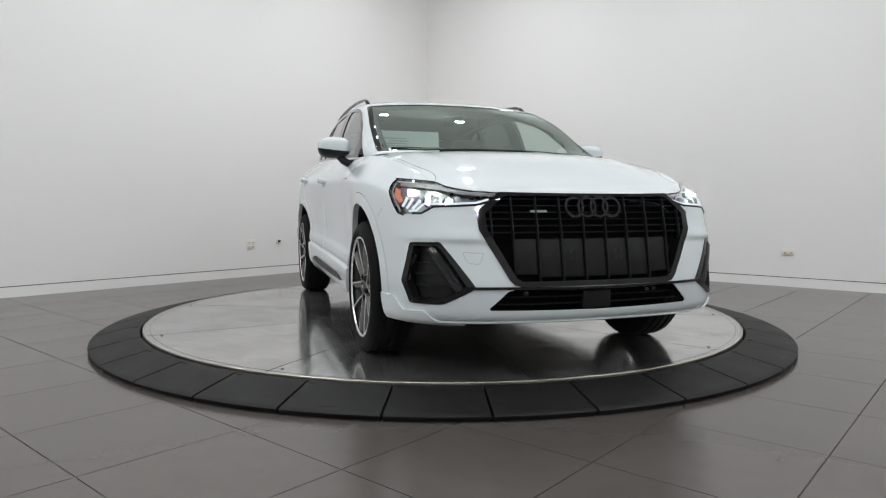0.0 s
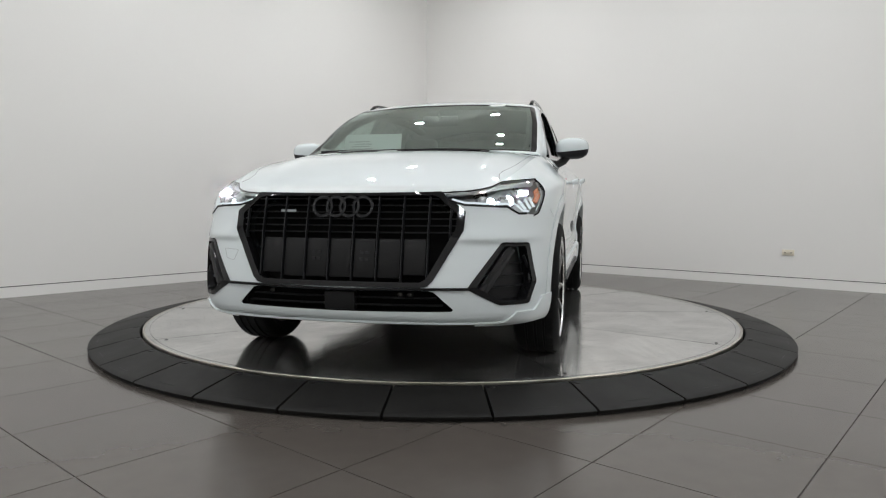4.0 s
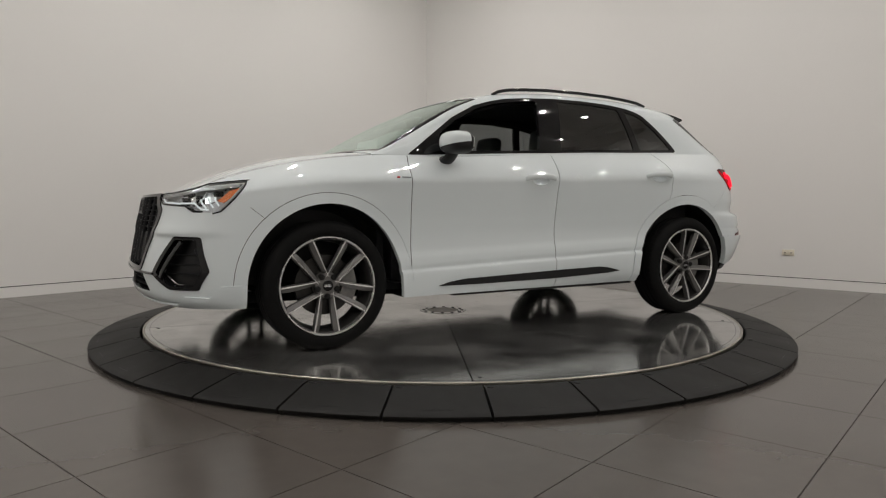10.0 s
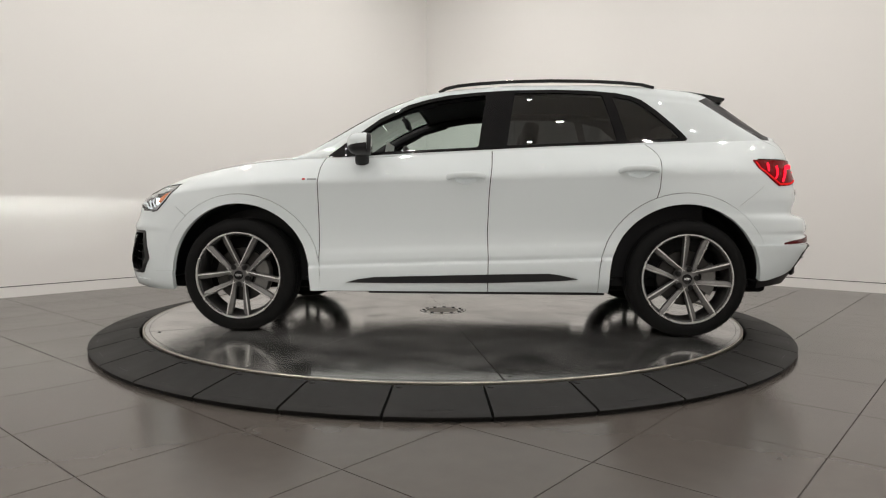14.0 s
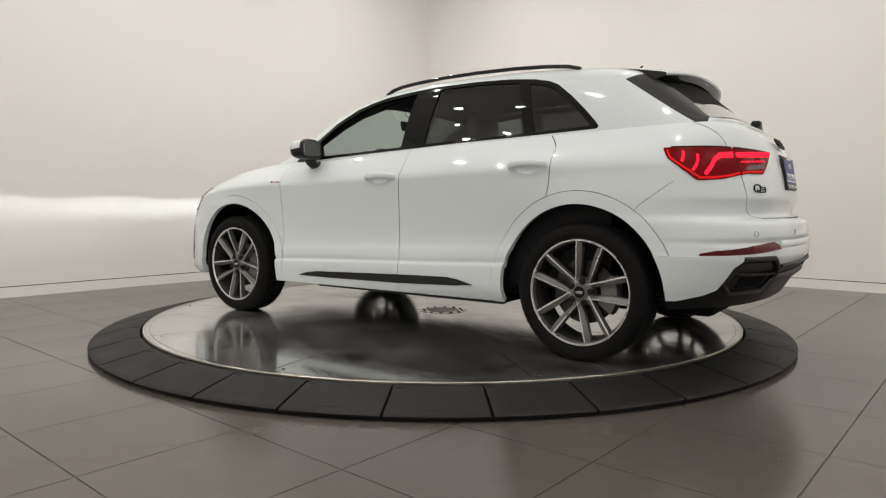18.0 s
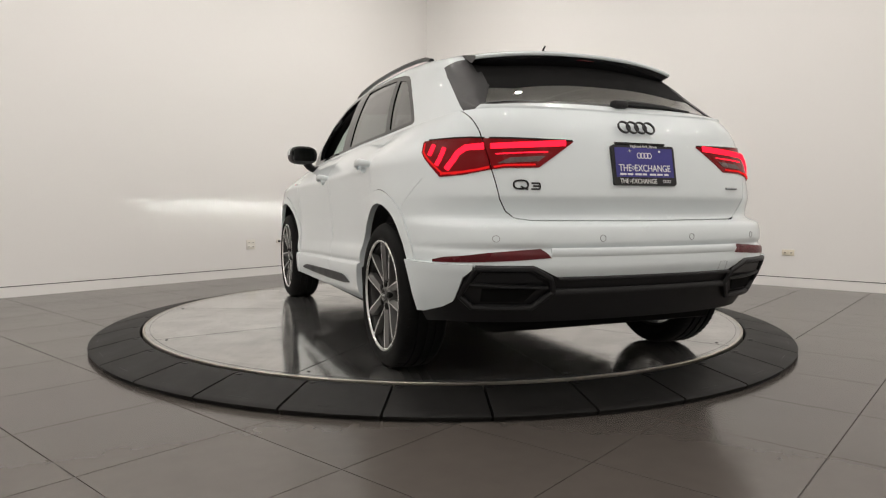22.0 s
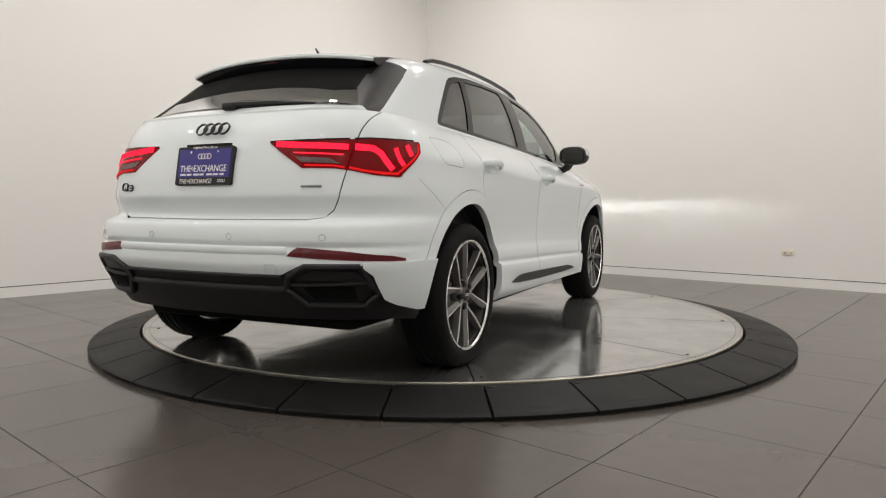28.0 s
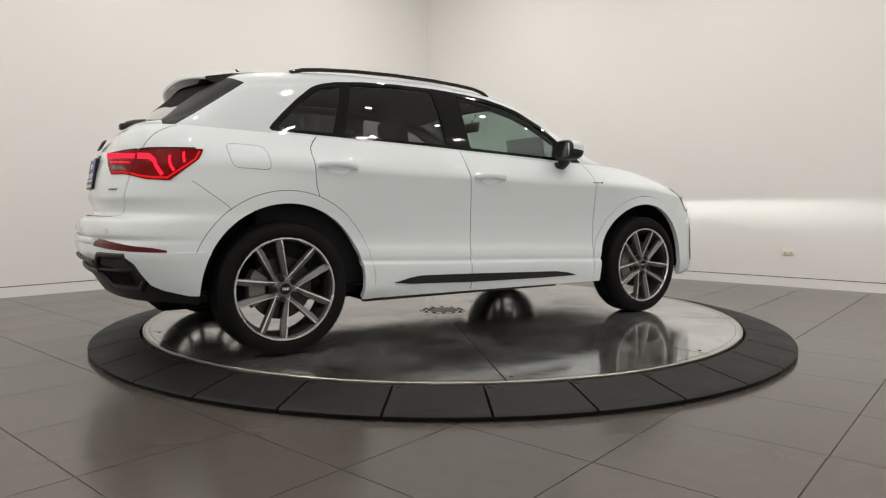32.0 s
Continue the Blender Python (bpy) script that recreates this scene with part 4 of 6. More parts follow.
for g in (SCREEN, SCREEN_IN, BACKLIGHT, BACK_IN):
    cut(UP, g, "xy", up_top)
cut(UP, WEDGE, "xz", lambda c, n: c.y > .42)
UTAG = UP.faces.layers.int.new("key")
UP.normal_update()
for f in UP.faces:
    c, n = f.calc_center_median(), f.normal
    k = 1
    if up_side(c, n) and inside(DLO, c.x, c.z):
        k = 2
        for i, g in enumerate((GLASS_F, GLASS_R, GLASS_Q)):
            if inside(g, c.x, c.z):
                k = 3 + i
    elif up_top(c, n):
        if inside(SCREEN, c.x, c.y):
            k = 7 if inside(SCREEN_IN, c.x, c.y) else 6
        elif inside(BACKLIGHT, c.x, c.y):
            k = 9 if inside(BACK_IN, c.x, c.y) else (10 if c.y < .53 and -1.80 < c.x < -1.50 else 8)
    if k == 1 and -1.872 < c.x < -1.45 and c.y > .42 and inside(WEDGE, c.x, c.z):
        k = 8
    f[UTAG] = k
shell("roof", UP, 1, PAINT, both=True, thick=.005)
shell("window_surround", UP, 2, BLACK_GLOSS, inset=.001, thick=.02, label="gloss black window surround and pillars")
for key, name, mat, side in ((3, "front_window", SIDE_GLASS, -1), (4, "rear_window", PRIVACY_GLASS, None), (5, "quarter_window", PRIVACY_GLASS, None)):
    for ob in shell(name, UP, key, mat, inset=.006, side=side):
        ob.visible_shadow = False
shell("screen_frame", UP, 6, BLACK_GLOSS, inset=.001, both=True, label="black windscreen border")
shell("windscreen", UP, 7, SCREEN_GLASS, inset=.003, both=True)[0].visible_shadow = False
shell("backlight_frame", UP, 8, BLACK_SATIN, inset=.0, both=True, label="gloss black rear window blades")
shell("glass_band", UP, 10, BLACK_MATT, inset=.002, both=True, label="black printed band of the rear window")
shell("rear_screen", UP, 9, REAR_GLASS, inset=.003, both=True)[0].visible_shadow = False
for f in UP.faces:
    f[UTAG] = 40 if f[UTAG] in (1,) else (41 if f[UTAG] in (2, 6, 8) else f[UTAG])
shell("headliner", UP, 40, HEADLINER, inset=.03, both=True, label="grey headliner")
shell("inner_pillar", UP, 41, CABIN, inset=.03, label="dark inner window pillars")

HOOD = hood_bm()
cut(HOOD, HOOD_EDGE, "xy", lambda c, n: True)
HTAG = HOOD.faces.layers.int.new("key")
for f in HOOD.faces:
    c = f.calc_center_median()
    f[HTAG] = 0 if inside(HOOD_EDGE, c.x, c.y) else 1
shell("bonnet", HOOD, 0, PAINT, both=True, thick=.015)


# ---------------------------------------------------------------- the car: wheels
def wheel(x, side):
    """A wheel whose outer face looks along +y; the other side is turned about."""
    hub = part("wheel", lathe_bm([(.262, .0), (.266, -.006), (.262, -.014), (.247, -.022), (.236, -.06), (.232, -.12), (.238, -.17), (.25, -.18), (.262, -.185)], 72), ALLOY_DARK, CAR, "five double-spoke alloy wheel in grey with machined faces")
    tread = [(.252, -.012), (.272, .006), (.290, .010), (.312, .006), (.328, -.004), (.338, -.016), (.3435, -.030), (.3445, -.055), (.338, -.057), (.338, -.066), (.345, -.068), (.3455, -.095), (.339, -.097), (.339, -.109), (.3455, -.111),
             (.345, -.140), (.338, -.142), (.338, -.151), (.3445, -.153), (.3435, -.178), (.338, -.192), (.328, -.204), (.312, -.214), (.29, -.216), (.262, -.20), (.25, -.185)]
    tyre = part("tyre", lathe_bm(tread, 96), TYRE, hub, "black road tyre")
    bm = bmesh.new()
    for k in range(60):
        a = 2 * math.pi * k / 60
        for s0, s1, sk in ((-.018, -.052, .02), (-.156, -.190, -.02)):
            b = box_bm(-.0022, .0022, s1, s0, .3425, .3447)
            join_bm(bm, b, Matrix.Rotation(a + sk, 4, "Y"))
    tagged(part("tread_blocks", bm, TYRE, hub, smooth=False), kind="stuff")
    part("rim_lip", lathe_bm([(.2515, -.004), (.2555, .004), (.262, .004), (.2655, -.002)], 72), ALLOY, hub, "machined bright rim edge")
    # each spoke runs nearly parallel to its pair's axis: (reach, offset, width)
    spoke = [(.034, .030, .017), (.09, .036, .022), (.15, .0445, .028), (.20, .0525, .032), (.232, .058, .030), (.252, .0625, .026)]
    for k in range(5):
        for lean in (-1, 1):
            m = Matrix.Rotation(radians(72 * k + WHEEL_TURN), 4, "Y")
            bm, face = bmesh.new(), bmesh.new()
            vs, fv = [], []
            for r, o, w in spoke:
                y = -.019 + .016 * smooth01((r - .03) / .2)
                edge, crest, foot = o + w * .42, o + w * .10, o - w * .62
                sect = [(edge + .003, y - .034), (edge, y - .003), (crest, y - .001), (foot, y - .014), (foot - .001, y - .040)]
                vs.append([bm.verts.new((lean * a, b, r)) for a, b in sect])
                strip = [(edge - .001, y - .004), (edge - .0015, y - .0002), (crest + .001, y + .0004), (crest, y - .004)]
                fv.append([face.verts.new((lean * a, b, r)) for a, b in strip])
            for rows, mesh, n in ((vs, bm, 5), (fv, face, 4)):
                for p, q in zip(rows, rows[1:]):
                    for j in range(n):
                        mesh.faces.new((p[j], p[(j + 1) % n], q[(j + 1) % n], q[j]))
                bmesh.ops.recalc_face_normals(mesh, faces=mesh.faces[:])
                mesh.transform(m)
            part("spoke", bm, ALLOY_GREY, hub, angle=.3)
            part("spoke_face", face, ALLOY, hub, "bright machined spoke face", angle=.3)
    part("hub_cap", lathe_bm([(.0, -.010), (.026, -.010), (.030, -.014), (.031, -.03)], 32), BLACK_GLOSS, hub, "black hub cap")
    part("hub_cap_ring", lathe_bm([(.0285, -.0105), (.0295, -.009), (.0310, -.0105), (.0310, -.03)], 32), ALLOY_GREY, hub)
    for i, dx in enumerate((-.0125, -.0042, .0042, .0125)):
        ring = bmesh.new()
        join_bm(ring, lathe_bm([(.0042, -.0096), (.0050, -.0090), (.0062, -.0096)], 16), pose(dx, 0, 0))
        part("cap_ring", ring, ALLOY, hub)
    part("hub_plate", lathe_bm([(.028, -.018), (.066, -.021), (.072, -.034), (.074, -.07)], 40), ALLOY_GREY, hub)
    for k in range(5):
        a = radians(90 + 72 * k - WHEEL_TURN)
        bm = lathe_bm([(.0, -.010), (.008, -.010), (.0105, -.0125), (.0155, -.013), (.0165, -.016), (.0165, -.035)], 18)
        bm.transform(Matrix.Translation((.056 * math.cos(a), 0, .056 * math.sin(a))))
        part("wheel_bolt", bm, BOLT, hub)
    part("brake_disc", lathe_bm([(.07, -.075), (.16, -.075), (.163, -.08), (.163, -.10), (.07, -.10)], 64), IRON, hub, "ventilated iron brake disc")
    part("brake_hat", lathe_bm([(.0, -.055), (.072, -.055), (.078, -.075)], 40), IRON, hub)
    bm = lathe_bm([(.095, -.055), (.175, -.055), (.185, -.075), (.18, -.12), (.1, -.12), (.095, -.055)], 12, "y", radians(150 if side > 0 else -30), radians(215 if side > 0 else 35))
    part("brake_caliper", bm, CAST, hub, "grey cast brake caliper")
    hub.matrix_local = pose(x, .888 * side, .345, 0, 0, 0 if side > 0 else 180)
    return hub


WHEEL_TURN = 0
for wx, sd, turn in ((1.335, 1, 34), (1.335, -1, 36), (-1.335, 1, 60), (-1.335, -1, 20)):
    WHEEL_TURN = turn
    wheel(wx, sd)


def wheel_house(cx):
    bm = bmesh.new()
    prof = [(.446, .842), (.446, .60), (.40, .56), (.0, .56)]
    n = 24
    rows = []
    for i in range(n + 1):
        a = math.pi * (i / n * 1.3 - .15)
        high = smooth01((math.sin(a) - .60) / .2)
        rows.append([bm.verts.new((cx + r * math.cos(a), y + (.026 * high if j == 0 else 0), max(.335, .345 + r * math.sin(a)))) for j, (r, y) in enumerate(prof)])
    for p, q in zip(rows, rows[1:]):
        for j in range(3):
            bm.faces.new((p[j], p[j + 1], q[j + 1], q[j]))
    bmesh.ops.remove_doubles(bm, verts=bm.verts[:], dist=1e-5)
    mirrored("wheel_house", bm, BLACK_SATIN, label="dark wheel-house lining")


wheel_house(1.325), wheel_house(-1.31)
part("underbody", box_bm(-1.90, 1.90, -.60, .60, .235, .31, .03), BLACK_MATT, CAR, "dark underbody")
part("underbody_panel", box_bm(-.87, .86, -.78, .78, .238, .285, .02), BLACK_MATT, CAR)
mirrored("sill_edge", box_bm(-.87, .55, .78, .822, .236, .264, .006), BLACK_SATIN)
for wx in (1.335, -1.335):
    part("axle", sweep_bm([(wx, -.62, .30), (wx, .62, .30)], .06), BLACK_MATT, CAR)

# ---------------------------------------------------------------- the car: cabin
part("cabin_floor", box_bm(-1.75, .95, -.70, .70, .28, .34), CABIN, CAR)
mirrored("door_card", box_bm(-1.45, .92, .735, .765, .34, 1.045, .01), CABIN)
part("bulkhead", box_bm(.95, .99, -.72, .72, .3, 1.03), CABIN, CAR)
part("luggage_cover", box_bm(-1.80, -1.12, -.60, .60, .98, 1.0, .005), CABIN, CAR)
part("tail_bulkhead", box_bm(-1.85, -1.80, -.62, .62, .3, 1.02), CABIN, CAR)


def dashboard():
    sect = [(.40, .80), (.42, .98), (.50, 1.045), (.70, 1.050), (.98, 1.035), (.98, .60), (.55, .60)]
    part("dashboard", prism_bm(sect, -.72, .72, "xz", bevel=.012), CABIN, CAR, "black dashboard")
    hood_ = prism_bm([(.45, 1.03), (.47, 1.085), (.56, 1.09), (.66, 1.05)], .22, .52, "xz", bevel=.01)
    part("instrument_hood", hood_, CABIN, CAR)
    ring = [(.31 + .065 * math.sin(a), .37 + .18 * math.cos(a), .985 + .165 * math.sin(a)) for a in np.linspace(0, 2 * math.pi, 37)[:-1]]
    wheel_ = part("steering_wheel", sweep_bm(ring, .030, up=Vector((1, 0, .3)), closed=True), SEAT, CAR, "black leather steering wheel")
    part("steering_hub", box_bm(.30, .36, .31, .43, .93, 1.03, .02), CABIN, wheel_)
    part("steering_spoke", box_bm(.31, .335, .20, .54, .97, 1.0, .008), CABIN, wheel_)


dashboard()


def seat(x, y, wide, name, top=1.08):
    s = part(name, box_bm(x - .02, x + .50, y - wide / 2, y + wide / 2, .46, .62, .05, 3), SEAT, CAR, "black leather car seat")
    bm = box_bm(-.07, .07, -wide / 2, wide / 2, 0, .58, .05, 3)
    bm.transform(pose(x + .02, y, .54, 0, -14, 0))
    part("seat_back", bm, SEAT, s)
    return s


def headrest(x, y, z, wide=.26):
    bm = box_bm(-.05, .05, -wide / 2, wide / 2, 0, .18, .04, 3)
    bm.transform(pose(x, y, z, 0, -8, 0))
    h = part("headrest", bm, SEAT, CAR, "black leather headrest")
    for dy in (-.06, .06):
        part("headrest_post", sweep_bm([(x + .0, y + dy, z - .06), (x, y + dy, z + .03)], .012), CHROME, h)


for sy in (-.37, .37):
    seat(-.28, sy, .50, "front_seat")
    headrest(-.43, sy, 1.13, .27)
seat(-1.15, 0, 1.22, "rear_seat")
for sy in (-.38, .38):
    headrest(-1.27, sy, 1.10, .25)
headrest(-1.27, 0, 1.07, .22)
bm = box_bm(-.014, .014, -.125, .125, -.036, .036, .012)
bm.transform(pose(.40, 0, 1.345, 0, 12, 0))
MIRR = part("interior_mirror", bm, CABIN, CAR, "dark interior mirror")
part("mirror_stalk", sweep_bm([(.412, 0, 1.355), (.44, 0, 1.385), (.43, 0, 1.405)], .02), CABIN, MIRR)

mirrored("pillar_trim", sweep_bm([(.90, .665, 1.085), (.70, .655, 1.195), (.50, .640, 1.300), (.34, .622, 1.368), (.16, .600, 1.416)], .075, .070, sides=10), CABIN, label="dark windscreen pillar trim")
mirrored("roof_trim", sweep_bm([(.20, .598, 1.412), (0, .588, 1.444), (-.40, .575, 1.470), (-.80, .568, 1.468), (-1.12, .560, 1.440)], .080, .055, sides=10), CABIN, label="dark headliner edge over the doors")

# paper sheet behind the windscreen on the passenger side
bm = box_bm(-.002, .002, -.20, .20, 0, .175)
bm.transform(pose(.62, -.42, 1.075, 0, -12, 0))
SHEET = part("paper_sheet", bm, PAPER, CAR, "white printed sheet behind the windscreen")
for i in range(7):
    bm = box_bm(.0015, .0035, -.17 + .02 * (i % 3), -.02 + .015 * (i % 2), .02 + .017 * i, .026 + .017 * i)
    bm.transform(pose(.62, -.42, 1.075, 0, -12, 0))
    part("print_line", bm, INK, SHEET)
bm = box_bm(-.002, .002, -.055, .055, 0, .03)
bm.transform(pose(.335, .38, 1.442, 0, -62, 0))
part("toll_tag", bm, PAPER, CAR, "white tag at the top of the windscreen")

# ---------------------------------------------------------------- the car: outside fittings
RAIL = [(.135, 1.488), (.09, 1.512), (.02, 1.528), (-.10, 1.540), (-.30, 1.552), (-.55, 1.556), (-.80, 1.552), (-1.00, 1.541), (-1.12, 1.528), (-1.19, 1.508)]
mirrored("roof_rail", sweep_bm([(x, np.interp(x, [-1.2, .2], [.575, .592]), z - .012) for x, z in RAIL], .030, .022, sides=10), BLACK_GLOSS, label="black roof rail")
part("antenna", sweep_bm([(-1.24, 0, 1.545), (-1.29, 0, 1.562), (-1.325, 0, 1.592)], .022, .03, taper=lambda t: 1 - .7 * t), BLACK_GLOSS, CAR, "black shark-fin aerial")


def door_mirror():
    def lump(sx, sy, sz, p):
        bm = bmesh.new()
        bmesh.ops.create_uvsphere(bm, u_segments=32, v_segments=20, radius=1)
        for v in bm.verts:
            v.co = Vector([math.copysign(abs(c) ** p, c) * s for c, s in zip(v.co, (sx, sy, sz))])
            if v.co.x < -.045:
                v.co.x = -.045 + (v.co.x + .045) * .15
        return bm
    bm = lump(.090, .102, .066, .72)
    bmesh.ops.bisect_plane(bm, geom=bm.verts[:] + bm.edges[:] + bm.faces[:], plane_co=(-.026, 0, 0), plane_no=(1, 0, 0), clear_outer=True)
    bm.transform(pose(.565, .899, 1.130, 0, 0, 8))
    mirrored("mirror_surround", bm, BLACK_SATIN, label="black mirror surround")
    for upper in (True, False):
        bm = lump(.090, .102, .066, .72)
        bmesh.ops.bisect_plane(bm, geom=bm.verts[:] + bm.edges[:] + bm.faces[:], plane_co=(-.025, 0, 0), plane_no=(1, 0, 0), clear_inner=True)
        geom = bm.verts[:] + bm.edges[:] + bm.faces[:]
        bmesh.ops.bisect_plane(bm, geom=geom, plane_co=(0, 0, -.010), plane_no=(.12, -.10, 1), clear_inner=upper, clear_outer=not upper)
        if not upper:
            for v in bm.verts:
                v.co *= .985
        bm.transform(pose(.565, .899, 1.130, 0, 0, 8))
        mirrored("mirror_cap" if upper else "mirror_base", bm, PAINT if upper else BLACK_SATIN, label="white mirror cap" if upper else "black mirror housing")
    bm = prism_bm(rounded([(-.078, -.045), (.078, -.045), (.082, .03), (.055, .048), (-.062, .048), (-.082, .02)], .02), -.002, .002, "yz")
    bm.transform(pose(.512, .899, 1.130, 0, 0, 8))
    mirrored("mirror_glass", bm, MIRROR, label="mirror glass")
    bm = bmesh.new()
    join_bm(bm, sweep_bm([(.585, .775, 1.035), (.585, .81, 1.03), (.58, .845, 1.05), (.57, .87, 1.085)], .085, .05, sides=12))
    mirrored("mirror_foot", bm, BLACK_SATIN, label="black mirror foot")


door_mirror()


def badge_ring(x, y, z, r, t, mat, parent, tilt):
    bm = bmesh.new()
    join_bm(bm, lathe_bm([(r - t, 0), (r - t, .008), (r, .008), (r, 0), (r - t, 0)], 40, "y"))
    bm.transform(pose(0, 0, 0, 0, 0, 90 if x < 0 else -90))
    bm.transform(pose(x, y, z, 0, tilt, 0))
    return part("badge_ring", bm, mat, parent, "black ring of the emblem")


for i in range(4):
    badge_ring(2.155, (i - 1.5) * .062 + .0, .765, .048, .011, GRILLE_BAR, CAR, -12)
    badge_ring(-2.062, (i - 1.5) * .042, 1.095, .030, .0055, BLACK_SATIN, CAR, 30)


# ---------------------------------------------------------------- the car: lamps, grille, rear fittings
from mathutils.bvhtree import BVHTree

SKIN = BVHTree.FromBMesh(TUB)
SKIN_UP = BVHTree.FromBMesh(UP)


def on_nose(y, z, off=0.0):
    """Point of the front skin at y, z, moved out by off."""
    for _ in range(40):
        p, n, _, _ = SKIN.ray_cast(Vector((3, max(y, 1e-4), z)), Vector((-1, 0, 0)))
        if p and p.x > 1:
            break
        z -= .003
    return p + n * off if p and p.x > 1 else Vector((nose_x(y, z) + off, y, z))


def on_tail(y, z, off=0.0):
    p, n, _, _ = SKIN.ray_cast(Vector((-3, max(abs(y), 1e-4), z)), Vector((1, 0, 0)))
    q = p + n * off if p else Vector((nose_x(y, z, False), abs(y), z))
    return Vector((q.x, math.copysign(q.y, y), q.z))


def on_flank(x, z, off=0.0):
    p, n, _, _ = SKIN.ray_cast(Vector((x, 3, z)), Vector((0, -1, 0)))
    return p + n * off if p else Vector((x, side_z(x, z), z))


def trail(line, where, off, step=.02):
    """Points along a flat line, laid on the skin."""
    out = []
    for a, b in zip(line, line[1:]):
        a, b = Vector(a), Vector(b)
        n = max(1, int((b - a).length / step))
        for i in range(n):
            q = a.lerp(b, i / n)
            out.append(where(q.x, q.y, off))
    out.append(where(line[-1][0], line[-1][1], off))
    return out


def slab_bm(outline, where, off, depth, step=.03):
    """A plate with the shape of a flat outline laid on the skin."""
    pts = []
    n = len(outline)
    for i in range(n):
        a, b = Vector(outline[i]), Vector(outline[(i + 1) % n])
        m = max(1, int((b - a).length / step))
        pts += [a.lerp(b, k / m) for k in range(m)]
    bm = bmesh.new()
    hi = [bm.verts.new(where(p.x, p.y, off)) for p in pts]
    lo = [bm.verts.new(where(p.x, p.y, off - depth)) for p in pts]
    k = len(pts)
    bm.faces.new(hi), bm.faces.new(lo[::-1])
    for i in range(k):
        bm.faces.new((hi[i], lo[i], lo[(i + 1) % k], hi[(i + 1) % k]))
    bmesh.ops.recalc_face_normals(bm, faces=bm.faces[:])
    return bm


def handle(x, z):
    """A pull handle: a thick bar on two feet over a scoop in the door."""
    def skin(dx, dz, off):
        return on_flank(x + dx, z + dz, off)
    pts = [skin(.112, -.003, -.004), skin(.104, -.002, .012), skin(.082, 0, .026), skin(.04, .002, .034), skin(0, .003, .036), skin(-.04, .004, .034), skin(-.082, .004, .026), skin(-.104, .003, .012), skin(-.112, .002, -.004)]
    mirrored("door_handle", sweep_bm(pts, .020, .036, up=Vector((0, 0, 1)), sides=16, taper=lambda t: .72 + .28 * math.sin(math.pi * t) ** .5), PAINT)
    cup = bmesh.new()
    rows = []
    for scale, depth in ((1.0, 0.0), (.95, -.004), (.80, -.014), (.50, -.021), (.20, -.023)):
        rows.append([cup.verts.new(on_flank(x + .066 * scale * math.cos(a), z - .009 + .031 * scale * math.sin(a), depth)) for a in np.linspace(0, 2 * math.pi, 25)[:-1]])
    for p, q in zip(rows, rows[1:]):
        for k in range(24):
            cup.faces.new((p[k], p[(k + 1) % 24], q[(k + 1) % 24], q[k]))
    cup.faces.new(rows[-1])
    cup.normal_update()
    if sum(f.normal.y for f in cup.faces) < 0:
        bmesh.ops.reverse_faces(cup, faces=cup.faces[:])
    mirrored("handle_cup", cup, PAINT)


for hx, hz in HANDLES:
    handle(hx, hz)

# joint of the bonnet, from the headlamp back to the cowl
SKIN_HOOD = BVHTree.FromBMesh(HOOD)


def on_bonnet(x, y, off=0.0):
    p, n, _, _ = SKIN_HOOD.ray_cast(Vector((x, y, 3)), Vector((0, 0, -1)))
    return p + n * off


JOINT = [(1.880, .648), (1.845, .636), (1.80, .632), (1.755, .642), (1.71, .662), (1.62, .684), (1.45, .700), (1.25, .708), (1.08, .706)]
mirrored("bonnet_joint", sweep_bm(trail(JOINT, on_bonnet, -.0004), .0026, .0026, sides=6), GAP, label="thin dark joint beside the bonnet")

# radiator grille
shell("grille_frame", TUB, K["grille"], BLACK_GLOSS, inset=-.006, thick=.05, both=True, label="gloss black octagonal grille frame")
GR = shell("grille", TUB, K["grille_in"], BLACK_MATT, inset=.075, both=True, label="black ribbed radiator grille")[0]


def across(z):
    """Half width of the grille mouth at height z."""
    return float(np.interp(z, [.447, .462, .668, .735, .803, .812], [.36, .385, .497, .50, .42, .392]))


for z in np.linspace(.655, .800, 6):
    w = across(z) - .002
    pts = [(nose_x(y, z) - .018, y, z) for y in np.linspace(-w, w, 24)]
    part("slat", sweep_bm(pts, .030, .006, sides=8), GRILLE_PANEL, GR)
for y in (-.385, -.275, -.165, -.055, .055, .165, .275, .385, -.475, .475):
    z1 = .808 if abs(y) < .40 else float(np.interp(abs(y), [.42, .50], [.80, .735]))
    z0 = .45 if abs(y) < .36 else float(np.interp(abs(y), [.385, .497], [.462, .668]))
    pts = [(nose_x(y, z) - (.004 if z > .64 else .010), y, z) for z in np.linspace(z0, z1, 14)]
    part("rib", sweep_bm(pts, .009, .020, up=Vector((1, 0, 0)), sides=8), GRILLE_BAR, GR)
